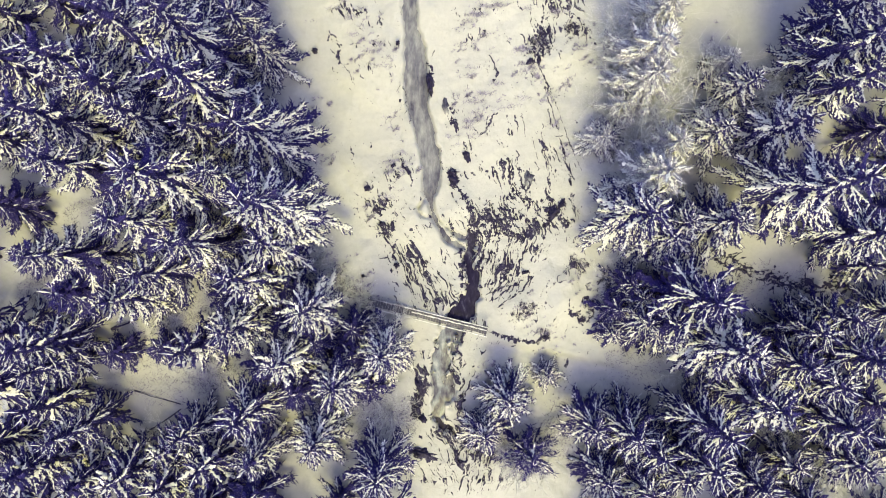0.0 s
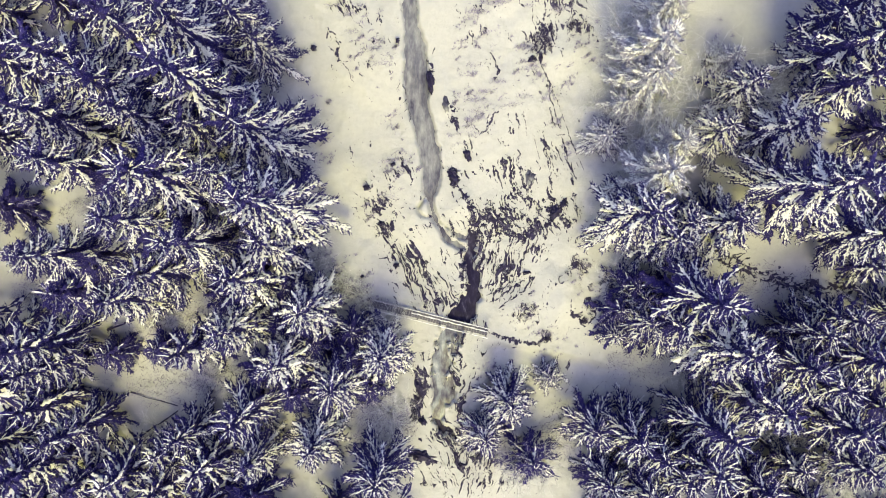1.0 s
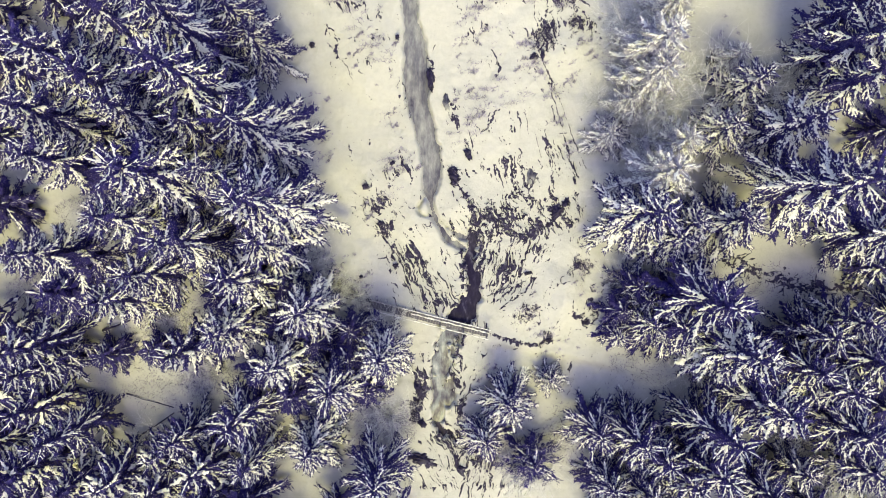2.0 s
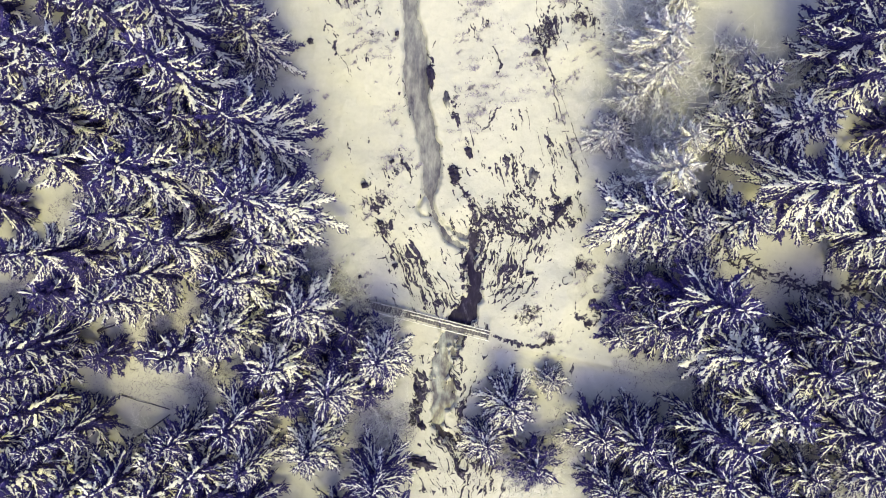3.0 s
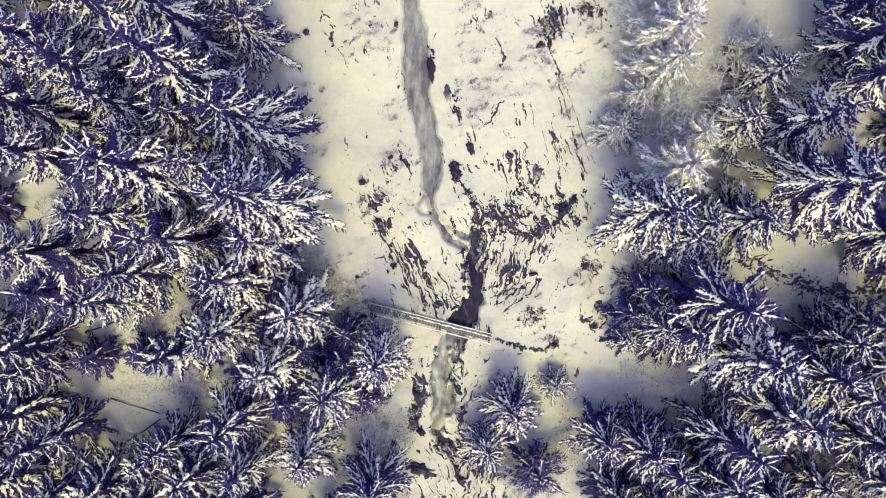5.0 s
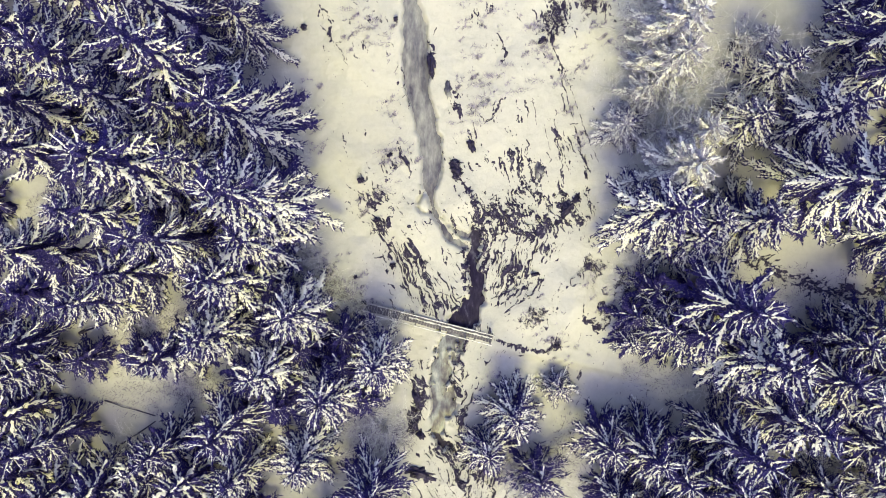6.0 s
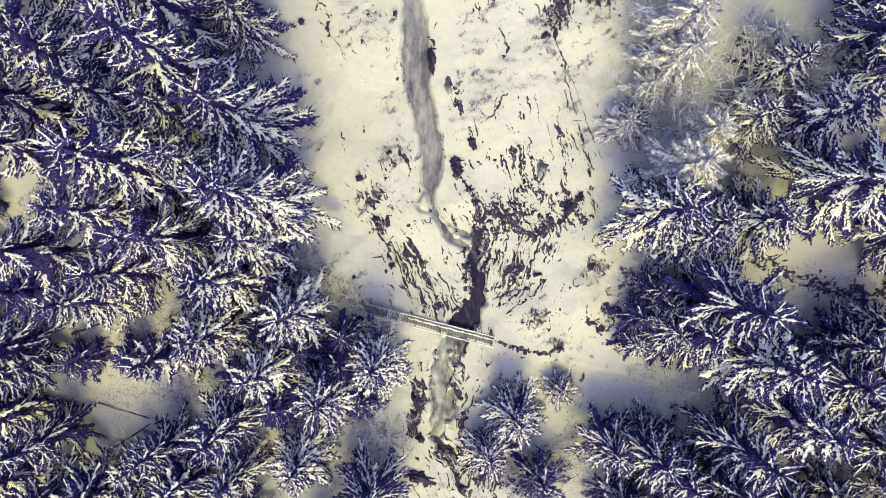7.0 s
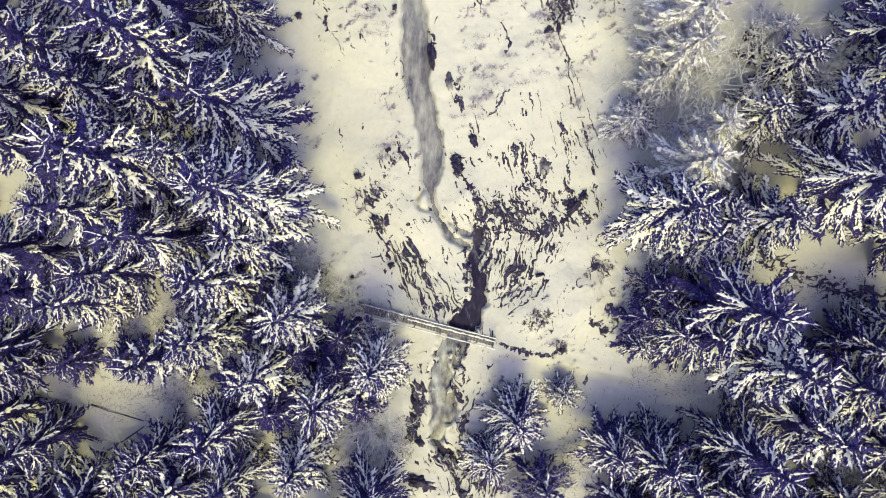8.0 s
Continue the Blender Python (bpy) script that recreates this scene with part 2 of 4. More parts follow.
def snow_z(x, y, d=None):
    d = channel(x, y) if d is None else d
    z = slope_z(x, y) + 0.25 * fractal(x * 0.22, y * 0.22, 3, 3) + 0.05 * fractal(x * 1.3, y * 1.3, 9, 3)
    for hx, hy, hr, hh in HUMPS:
        z = z + hh * np.exp(-((x - hx) ** 2 + (y - hy) ** 2) / hr ** 2)
    bank = np.clip((-6.5 - 0.19 * (x - 3.6) - y) / 0.7, 0, 1) * np.clip((x - 2.6) / 1.5, 0, 1) * np.clip((15.0 - x) / 4, 0, 1)
    z = z - 0.6 * bank * bank * (3 - 2 * bank)
    edge = d + 0.10 * value_noise(x * 2.2, y * 2.2, 21) + 0.05 * value_noise(x * 6, y * 6, 22)
    low = np.clip((1.5 - y) / 1.5, 0, 1) * np.clip((y + 40) / 5, 0, 1)
    edge = edge + low * (0.22 * value_noise(x * 3.1, y * 2.0, 24) + 0.12 * value_noise(x * 7, y * 5, 25))
    edge = edge + np.clip((-4.6 - y) / 0.6, 0, 1) * 1.3 * np.maximum(0, value_noise(x * 1.9, y * 1.1, 26) + 0.6 * value_noise(x * 4.4, y * 2.9, 28) - 0.35)
    return z - 0.75 * np.clip(0.55 - edge / 0.3, 0, 1)


def water_z(x, y):
    return slope_z(x, y) + 0.25 * fractal(x * 0.22, y * 0.22, 3, 3) - 0.42


def land(x, y):
    return float(snow_z(np.array([float(x)]), np.array([float(y)]))[0])


def axis_steps(lo, hi, step, far):
    a = list(np.arange(lo, hi, step))
    s, p = step, hi
    while p < far:
        a.append(p)
        s *= 1.16
        p += s
    s, p = step * 1.16, lo - step
    while p > -far:
        a.insert(0, p)
        s *= 1.16
        p -= s
    return np.array(a)


def sheet(name, xs, ys, zfun, mat, keep=None):
    X, Y = np.meshgrid(xs, ys)
    Z = zfun(X, Y)
    nx, ny = len(xs), len(ys)
    V = np.stack([X, Y, Z], -1).reshape(-1, 3)
    i = np.arange((ny - 1) * nx).reshape(ny - 1, nx)[:, :-1].ravel()
    Fq = np.stack([i, i + 1, i + nx + 1, i + nx], -1)
    if keep is not None:
        k = keep(X, Y, Z).ravel()
        Fq = Fq[k[Fq].any(1)]
        used = np.unique(Fq)
        remap = np.zeros(len(V), int)
        remap[used] = np.arange(len(used))
        V, Fq = V[used], remap[Fq]
    me = bpy.data.meshes.new(name)
    me.vertices.add(len(V))
    me.vertices.foreach_set("co", V.ravel())
    me.loops.add(Fq.size)
    me.loops.foreach_set("vertex_index", Fq.ravel())
    me.polygons.add(len(Fq))
    me.polygons.foreach_set("loop_start", np.arange(len(Fq)) * 4)
    me.polygons.foreach_set("use_smooth", np.ones(len(Fq), bool))
    me.materials.append(mat)
    me.update(calc_edges=True)
    return new(name, me)


ground = sheet("ground", axis_steps(-11.0, 12.0, 0.115, 1500), axis_steps(-18.0, 18.0, 0.115, 1500), snow_z, SNOW)
tagged(ground, "deep settled snow with drifts, cut by a half-frozen stream", "snow", kind="structure")


def ribbon(name, rows, mat, label, dz=0.0):
    line = smooth_line(rows, 0.25)
    vs, fs = [], []
    n = 7
    for i, (x, y, w) in enumerate(line):
        a, b = line[max(0, i - 1)], line[min(len(line) - 1, i + 1)]
        d = Vector((b[0] - a[0], b[1] - a[1], 0)).normalized()
        s = Vector((d.y, -d.x, 0))
        for j in range(n):
            q = Vector((x, y, 0)) + s * (w / 2 + 0.35) * (2 * j / (n - 1) - 1)
            vs.append((q.x, q.y, float(water_z(q.x, q.y)) + dz))
        if i:
            for j in range(n - 1):
                k = i * n + j
                fs.append((k - n, k - n + 1, k + 1, k))
    return tagged(part(name, vs, fs, mat), label, "stream", kind="structure")


ribbon("water", RIVER, ICE, "grey half-frozen stream with streaks of slush between snow banks")
ribbon("water", CREEK[:7] + [(1.2, -4.95, 1.1), (0.8, -5.6, 0.9)], POOL, "dark open water falling between the rock ledges", -0.01)
ribbon("water", CREEK[7:12], WATER, "grey stream water with ice shelves", 0.0)
ribbon("water", CREEK[11:15], POOL, "dark stream water curving between snowy banks", -0.01)
ribbon("water", SIDE, ICE, "narrow grey trickle of ice round a snow hump", 0.01)

# ---- rock showing through the snow ----
ZONES = [(5.5, 1.6, 3.1, 3.0, 0.98), (4.4, -1.2, 2.6, 2.1, 0.95), (3.1, 1.8, 1.6, 2.4, 0.98), (7.6, 3.4, 1.3, 2.6, 0.75), (5.2, 5.4, 3.0, 2.2, 0.74), (7.6, 7.2, 1.5, 2.6, 0.6), (4.6, 8.2, 1.6, 1.8, 0.58), (2.6, 6.2, 1.0, 1.8, 0.66), (-5.0, 4.6, 0.7, 1.0, 0.7), (-4.0, 1.2, 0.7, 1.2, 0.7),
         (-2.4, -1.0, 1.7, 2.4, 0.85), (-0.6, -3.0, 1.5, 1.8, 1.0), (-4.7, 3.2, 1.2, 1.7, 0.6), (7.1, 14.8, 1.1, 1.3, 0.95), (2.2, 15.4, 1.6, 0.9, 0.5),
         (2.4, -15.6, 2.2, 1.2, 1.1), (1.6, -17.2, 2.6, 1.2, 0.95), (0.6, -14.2, 1.6, 0.6, 1.1), (3.4, -13.6, 1.2, 0.7, 1.0), (-6.8, 17.3, 1.8, 0.8, 0.66), (8.0, 17.3, 2.4, 0.8, 0.85), (3.0, 17.0, 1.6, 0.7, 0.62), (-5.4, 14.6, 1.8, 1.6, 0.45), (-3.2, 5.6, 0.9, 1.4, 0.6), (5.8, -4.9, 1.5, 1.0, 0.45), (2.0, -6.3, 1.4, 1.3, 0.6), (1.0, -9.3, 1.0, 1.8, 0.75)]
LEDGES = [(9.7, -1.2, 0.8, 0.35, 0.9), (7.5, -6.4, 0.5, 0.5, 0.92), (6.0, -4.4, 0.5, 0.9, 0.82),
          (1.9, -13.8, 2.2, 0.7, 0.87), (-1.6, -10.0, 0.7, 2.0, 1.02), (1.3, -11.3, 0.5, 1.4, 0.87), (2.6, -15.0, 1.6, 0.8, 0.82),
          (9.3, 15.5, 1.5, 0.4, 1.02), (1.0, 9.3, 0.8, 1.6, 0.67), (2.2, 7.6, 1.0, 0.8, 0.72), (4.4, 8.6, 1.1, 0.5, 0.72)]
SHORE = [(3.4, -3.7, 0.6, 0.3, 0.85), (4.4, -3.1, 0.7, 0.28, 0.85), (5.4, -2.5, 0.7, 0.28, 0.85), (6.3, -2.0, 0.6, 0.28, 0.85)]
RIDGE = [(9.2, 5.6, 0.3, 0.7, 0.8), (7.3, 11.6, 0.3, 1.2, 0.6), (8.4, 8.6, 0.2, 1.0, 0.5)]


def coverage(x, y):
    c = np.full(np.shape(x), -0.3)
    for cx, cy, rx, ry, s in ZONES + LEDGES + SHORE + RIDGE:
        r2 = ((x - cx) / rx) ** 2 + ((y - cy) / ry) ** 2
        c = np.maximum(c, s * 1.15 * np.exp(-r2 * 0.9) - 0.3)
    return c


def rock_rise(x, y):
    """Height of the rock over the snow: ribs that run down the fall line."""
    x, y, cover = (x + 0.12 * value_noise(x * 1.5, y * 1.5, 81) + 0.05 * value_noise(x * 4.3 + 0.4, y * 4.3, 82),
                   y + 0.2 * value_noise(x * 1.5 + 7.3, y * 1.5, 83) + 0.06 * value_noise(x * 4.3, y * 4.3 + 3.6, 84), coverage(x, y))
    lean = np.where(x < 1.2, 0.45 * y, np.where(y < 0.8, 0.224 - 0.28 * (y - 0.8), 0.28 * y))
    u = x + lean + 0.25 * value_noise(x * 0.8, y * 0.8, 31) + 0.07 * value_noise(x * 3.3, y * 3.3, 33)
    wander = 0.5 * value_noise(x * 1.1, y * 0.4, 57)
    crack = 1 - 3.2 * np.abs(value_noise(u * 4.0, y * 1.5, 51)), 1 - 3.0 * np.abs(value_noise(u * 9.0, y * 4.2, 53)), 1 - 3.0 * np.abs(value_noise(u * 15.0, y * 8.2, 55))
    core = 0.5 * np.maximum(crack[0], -0.6) + 0.45 * np.maximum(crack[1], -0.6) + 0.3 * np.maximum(crack[2], -0.6) + 0.3 * value_noise(u * 5.0, y * 2.2, 41) + 0.2 * value_noise(x * 10, y * 8, 47) + 0.2 * value_noise(u * 20, y * 9, 49)
    warp = u + 0.07 * value_noise(x * 2.3, y * 1.3, 58) + 0.08 * wander
    rib = np.cos(15.0 * warp + 3.0 * value_noise(x * 1.7, y * 0.9, 59))
    thin = 1 - 4.6 * np.abs(value_noise(warp * 6.2, y * 0.6, 43)), 1 - 4.2 * np.abs(value_noise(warp * 12.5, y * 1.4, 44))
    ribs = 0.06 + 0.03 * rib + 0.5 * np.maximum(thin[0], -0.7) + 0.45 * np.maximum(thin[1], -0.7) + 0.2 * value_noise(x * 10, y * 6, 45) + 0.3 * value_noise(warp * 21, y * 3.0, 48)
    low = np.clip((1.5 - y) / 1.6, 0, 1)
    high = np.clip((y - 3.6) / 1.2, 0, 1)
    lines = 0.55 * value_noise(warp * 8.0, y * 0.55, 61) + 0.5 * value_noise(warp * 17.0, y * 1.6, 62) + 0.4 * value_noise(x * 11, y * 7, 63) - 0.08
    core = core * (1 - high) + lines * high
    n = core * (1 - low) + ribs * low + 0.4 * value_noise(x * 1.3, y * 1.3, 46) + 0.2 * value_noise(x * 22, y * 19, 64)
    return 0.22 * (n - 0.96 + 1.12 * np.minimum(cover + 0.3, 0.87))


rock_xs, rock_ys = np.arange(-8.0, 13.5, 0.043), np.arange(-18.6, 18.8, 0.043)
outcrop = sheet("rock_outcrop", rock_xs, rock_ys, lambda x, y: snow_z(x, y) + np.minimum(rock_rise(x, y), 0.13), ROCK,
                keep=lambda x, y, z: rock_rise(x, y) > -0.03)
tagged(outcrop, "dark ribbed rock ledges breaking through thin snow", "rock", kind="stuff")


def boulder(x, y, w, l, turn=0.0, high=0.22, mat=ROCK, label="dark wet boulder bedded in the snow"):
    rng = random.Random(int(abs(x) * 971 + abs(y) * 377))
    bm = bmesh.new()
    bmesh.ops.create_icosphere(bm, subdivisions=4, radius=1.0)
    off = Vector((rng.uniform(0, 50), rng.uniform(0, 50), 0))
    for v in bm.verts:
        k = 1 + 0.75 * noise.noise(v.co * 1.5 + off) + 0.55 * noise.noise(v.co * 3.6 + off) + 0.45 * noise.noise(v.co * 7 + off)
        v.co = Vector((v.co.x * w * 0.37 * k, v.co.y * l * 0.37 * k, v.co.z * high * k))
    me = bpy.data.meshes.new("boulder")
    bm.to_mesh(me)
    bm.free()
    me.materials.append(mat)
    me.polygons.foreach_set("use_smooth", [True] * len(me.polygons))
    ob = new("boulder", me)
    ob.matrix_world = pose(x, y, land(x, y) + 0.02, 0, 0, turn)
    return tagged(ob, label, "boulder", "boulders in the snow")


for x, y, w, l in [(-9.23, 14.27, 0.5, 0.5), (-3.26, 14.72, 0.35, 0.45), 
                   (6.8, 13.4, 0.33, 0.95), (6.2, 13.3, 0.65, 0.5), (-5.5, 4.4, 0.6, 0.45), (-4.44, 1.8, 0.65, 0.45),
                   (0.66, 5.5, 0.7, 0.7), (0.82, 4.8, 0.65, 0.8)]:
    boulder(x, y, w, l)
for x, y, w, l, a in [(-3.42, -1.2, 0.5, 0.45, 0), (-5.9, -1.97, 0.34, 0.3, 0), (-5.35, -3.7, 0.5, 0.4, 0), (6.05, -1.7, 0.7, 0.3, 10), 
                      (-2.06, -12.5, 0.75, 0.55, 0), (2.57, -14.8, 0.75, 0.45, 0), (1.24, -16.0, 0.4, 0.45, 0),
                      (7.5, -6.45, 0.4, 0.4, 0), (18.3, 13.0, 1.2, 0.8, 20), (19.3, 13.3, 0.8, 0.5, -20)]:
    boulder(x, y, w, l, a)
for x, y, w, l, a in [(-1.5, -15.35, 2.3, 0.8, -14), (-1.75, -10.1, 0.7, 1.5, 8), (-1.95, -11.9, 0.9, 1.3, -10), (-1.5, -12.7, 0.9, 0.6, -30), (-0.9, 11.9, 0.55, 1.9, 5), (0.75, 5.2, 0.8, 1.3, 20), (1.75, 6.7, 0.55, 1.1, 20), (8.0, 2.6, 0.8, 1.4, -30), (8.6, 3.3, 0.5, 0.9, -25)]:
    boulder(x, y, w, l, a, 0.2, BLACK_ROCK, "bare black rock in the snow")
for x, y, w, l, a in [(-3.62, 6.06, 0.45, 0.3, 20), (9.15, 4.8, 0.2, 0.7, 15)]:
    boulder(x, y, w, l, a, 0.12)

for x, y, w, l, a in [(0.17, 10.24, 0.55, 1.1, 4), (6.18, 5.15, 0.8, 1.25, -5)]:
    boulder(x, y, w, l, a, 0.1, ICE, "grey ice-glazed boulder in the snow")


chips = Soup()


def rock_edge(line, width, seed, twigs=0.5, label="thin jagged dark edge, mostly of rock, breaking the snow", mat=ROCK, wander=0.13):
    """A ragged dark edge along line, of rock, path or rut, swelling, breaking off and branching."""
    rng = random.Random(seed)
    s = Soup()

    def run(rows, w, phase, into):
        path = smooth_line([(x, y, 1.0) for x, y in rows], 0.05)
        k = np.arange(len(path))
        nx, ny = value_noise(k * 0.16, k * 0 + phase, 71), value_noise(k * 0.16, k * 0 + phase, 72)
        px, py = path[:, 0] + wander * nx + 0.4 * wander * value_noise(k * 0.5, k * 0 + phase, 77), path[:, 1] + wander * ny
        zs = snow_z(px, py)
        taper = np.sin(np.pi * np.clip((k + 1) / (len(path) + 1), 0.02, 0.98)) ** 0.5
        la = w * taper * np.clip(0.45 + 0.8 * value_noise(k * 0.23, k * 0 + phase, 73) + 0.95 * value_noise(k * 0.71, k * 0 + phase, 74), 0, 2)
        lb = w * taper * np.clip(0.45 + 0.8 * value_noise(k * 0.23, k * 0 + phase, 75) + 0.95 * value_noise(k * 0.71, k * 0 + phase, 76), 0, 2)
        vs, fs = [], []
        for i in range(len(path)):
            a, b = max(0, i - 1), min(len(path) - 1, i + 1)
            d = Vector((px[b] - px[a], py[b] - py[a], 0)).normalized()
            n = Vector((d.y, -d.x, 0))
            p = Vector((px[i], py[i], zs[i]))
            thick = min(1.0, (la[i] + lb[i]) / w)
            vs += [p - n * la[i] - Vector((0, 0, 0.03)), p + Vector((0, 0, 0.09 * thick - 0.02)), p + n * lb[i] - Vector((0, 0, 0.03))]
            if i:
                j = 3 * i
                fs += [(j - 3, j, j + 1, j - 2), (j - 2, j + 1, j + 2, j - 1)]
        into.add(vs, fs)
        return px, py

    px, py = run(line, width / 2, rng.uniform(0, 90), s)
    for i in range(int(len(px) * 0.05 * twigs * 3)):
        k = rng.randrange(len(px))
        a = rng.uniform(0, 6.28)
        q = rng.uniform(0.15, 0.55)
        x, y = px[k] + rng.gauss(0, 0.1 + width * 0.5), py[k] + rng.gauss(0, 0.1 + width * 0.5)
        run([(x, y), (x + q * 0.5 * math.cos(a) + 0.05, y + q * 0.5 * math.sin(a)), (x + q * math.cos(a), y + q * math.sin(a))], rng.uniform(0.03, 0.05) + width * 0.1, rng.uniform(0, 90), chips)
    tagged(part("rock_edge", s.v, s.f, mat), label, "rock", "rock edges in the snow")


EDGES = [([(-8.4, 15.7), (-7.6, 15.0), (-7.4, 13.9)], 0.22, 0.5), ([(-7.45, 14.3), (-7.35, 13.7), (-7.2, 13.1)], 0.42, 0.4), ([(-7.2, 13.3), (-6.8, 12.6), (-6.4, 11.9)], 0.14, 0.5),
         ([(3.2, 13.9), (3.55, 13.2), (3.8, 12.8)], 0.16, 0.3), ([(3.6, 13.1), (3.87, 12.7), (3.72, 11.8)], 0.4, 0.3), ([(-6.8, 7.5), (-6.75, 7.1), (-6.5, 6.6)], 0.16, 0.5),
         ([(2.5, 8.1), (3.05, 8.55), (3.65, 9.7)], 0.22, 0.8), ([(0.55, 6.0), (0.8, 5.2), (0.85, 4.3)], 0.55, 0.8), ([(1.5, 7.2), (1.7, 6.7), (1.9, 6.3)], 0.5, 0.5),
         ([(-1.1, 13.6), (-0.85, 12.5), (-0.85, 11.5)], 0.4, 0.2), ([(-2.85, 11.8), (-2.7, 10.6), (-2.3, 9.0)], 0.14, 0.4),
         # the path's dark line past the bridge, then arcs on the snow mounds
         ([(3.5, -6.1), (4.7, -6.5), (5.8, -6.7)], 0.65, 0.2), ([(5.6, -6.7), (6.4, -6.85), (7.0, -7.0)], 0.3, 0.3), ([(7.6, -2.8), (8.3, -2.4), (8.9, -2.2)], 0.26, 0.4),
         ([(10.9, -2.0), (11.9, -2.3), (12.9, -2.6)], 0.4, 1.2), ([(9.05, -4.4), (9.7, -4.95), (10.6, -5.3), (11.0, -4.8)], 0.6, 1.2), ([(11.0, -4.8), (10.8, -4.1), (10.15, -3.4)], 0.5, 1.2),
         ([(3.4, -3.9), (4.6, -3.1), (5.9, -2.3)], 0.22, 0.8), ([(3.2, -3.4), (4.4, -2.75), (5.6, -2.0)], 0.18, 0.6), ([(4.0, -4.3), (5.2, -3.4), (6.6, -2.2)], 0.16, 0.6),
         ([(3.5, -6.15), (4.7, -6.45), (5.8, -6.72)], 0.5, 0.2), ([(5.2, -6.6), (6.2, -6.8), (7.0, -7.0)], 0.3, 0.3), ([(9.1, -4.45), (9.7, -4.9), (10.5, -5.3), (11.0, -4.85)], 0.5, 0.6), ([(10.95, -4.9), (10.85, -4.1), (10.2, -3.45)], 0.4, 0.6),
         ([(7.4, -6.25), (7.7, -6.35), (8.0, -6.45)], 0.5, 0.5), ([(0.65, 5.0), (1.45, 3.75), (2.1, 2.35), (2.65, 1.15)], 0.55, 1.2), ([(9.0, 3.4), (8.3, 2.55), (7.6, 1.95)], 0.6, 0.5),
         ([(7.9, 2.2), (6.9, 1.4), (5.5, 0.95)], 0.7, 0.8), ([(8.25, 2.5), (8.7, 2.0), (9.0, 1.5)], 0.5, 0.4), ([(-1.1, -9.0), (-1.45, -10.5), (-2.05, -12.8)], 1.0, 0.5),
         ([(-1.2, -9.2), (-1.5, -10.6), (-2.0, -12.6)], 1.0, 0.5), ([(-1.2, -9.9), (-1.75, -11.2), (-1.8, -12.4)], 0.9, 0.5), ([(-1.2, -12.6), (0.5, -13.7), (2.2, -14.5)], 0.5, 0.8), ([(-2.6, -15.2), (-1.6, -15.4), (-0.6, -15.9)], 0.7, 0.4), ([(-2.5, -15.3), (-1.6, -15.55), (-0.9, -15.8)], 0.9, 0.4), ([(1.1, -11.2), (1.15, -12.6), (1.9, -13.8)], 0.3, 0.8),
         ([(-0.9, -13.2), (0.3, -14.3), (1.8, -14.9)], 0.35, 1.2), ([(-0.1, -12.3), (0.9, -13.2), (2.4, -13.8)], 0.3, 1.2), ([(3.1, -16.3), (3.4, -16.7), (3.6, -17.2)], 0.6, 1.2), ([(0.9, -6.2), (1.2, -7.4), (1.3, -8.8)], 0.35, 1.2),
         ([(-0.7, -6.6), (-0.5, -7.6), (-0.8, -8.8)], 0.4, 1.2), ([(2.2, -15.4), (2.3, -15.7), (2.5, -16.0)], 0.6, 0.8), ([(-3.3, 0.9), (-3.55, 0.0), (-3.7, -0.8)], 0.36, 0.4), ([(-4.6, 1.85), (-4.0, 1.6), (-3.5, 2.4)], 0.4, 0.6),
         ([(-6.0, 3.8), (-5.1, 3.1), (-4.5, 2.3)], 0.26, 1.6), ([(-1.35, -0.7), (-1.2, -1.6), (-1.0, -2.3)], 0.5, 0.6), ([(-0.7, -2.8), (-0.55, -3.5), (-0.35, -4.5)], 0.55, 0.6),
         ([(9.0, 16.7), (9.9, 15.9), (10.95, 14.4)], 0.36, 0.8), 
         # the second line here is dark scrub
         ([(7.0, 16.8), (7.2, 15.2), (6.6, 13.6)], 0.5, 1.2), ([(8.9, -1.25), (9.7, -1.0), (10.5, -1.75)], 0.45, 1.5),
         ([(2.5, 0.9), (2.65, -0.6), (2.5, -2.0), (2.7, -3.4)], 0.5, 1.0), ([(1.5, 0.6), (1.3, -0.8), (1.45, -2.2), (1.3, -3.6)], 0.45, 1.0), ([(3.0, 3.2), (3.6, 2.0), (3.2, 0.4)], 0.5, 0.8), ([(4.3, 3.8), (4.9, 2.4), (4.7, 1.0)], 0.4, 0.8)]
for i, (line, w, twigs) in enumerate(EDGES):
    rock_edge(line, w, 200 + i, twigs)
STREAKS = [[(6.5, 13.7), (7.4, 11.8), (8.15, 10.1)], [(8.15, 10.2), (9.0, 7.8), (10.0, 5.5)], [(7.2, 11.7), (7.8, 9.9), (8.35, 8.1)], [(8.3, 8.2), (8.8, 6.6), (9.2, 5.0)], [(8.6, 6.6), (9.1, 5.6), (9.5, 4.9)],
           [(7.0, 8.4), (7.25, 7.2), (7.4, 6.2)], [(5.6, 9.6), (5.8, 8.8), (5.9, 8.0)], [(6.4, 8.0), (6.6, 7.2), (6.8, 6.4)]]
for i, line in enumerate(STREAKS):
    rock_edge(line, (0.13, 0.16, 0.13, 0.2, 0.24, 0.1, 0.1, 0.1)[i], 340 + i, 0.2, "long straight streak of bare rock in the snow", ROCK, 0.04)
RUTS = [[(18.2, -0.35), (19.6, -0.15), (21.2, -0.95)], [(21.2, -0.95), (23.0, -1.75), (25.0, -2.35)], [(25.0, -2.35), (27.0, -2.65), (29.6, -2.8)],
        [(19.4, -0.75), (21.2, -1.5), (23.2, -2.3)], [(23.4, -2.4), (25.4, -2.9), (27.6, -3.2)]]
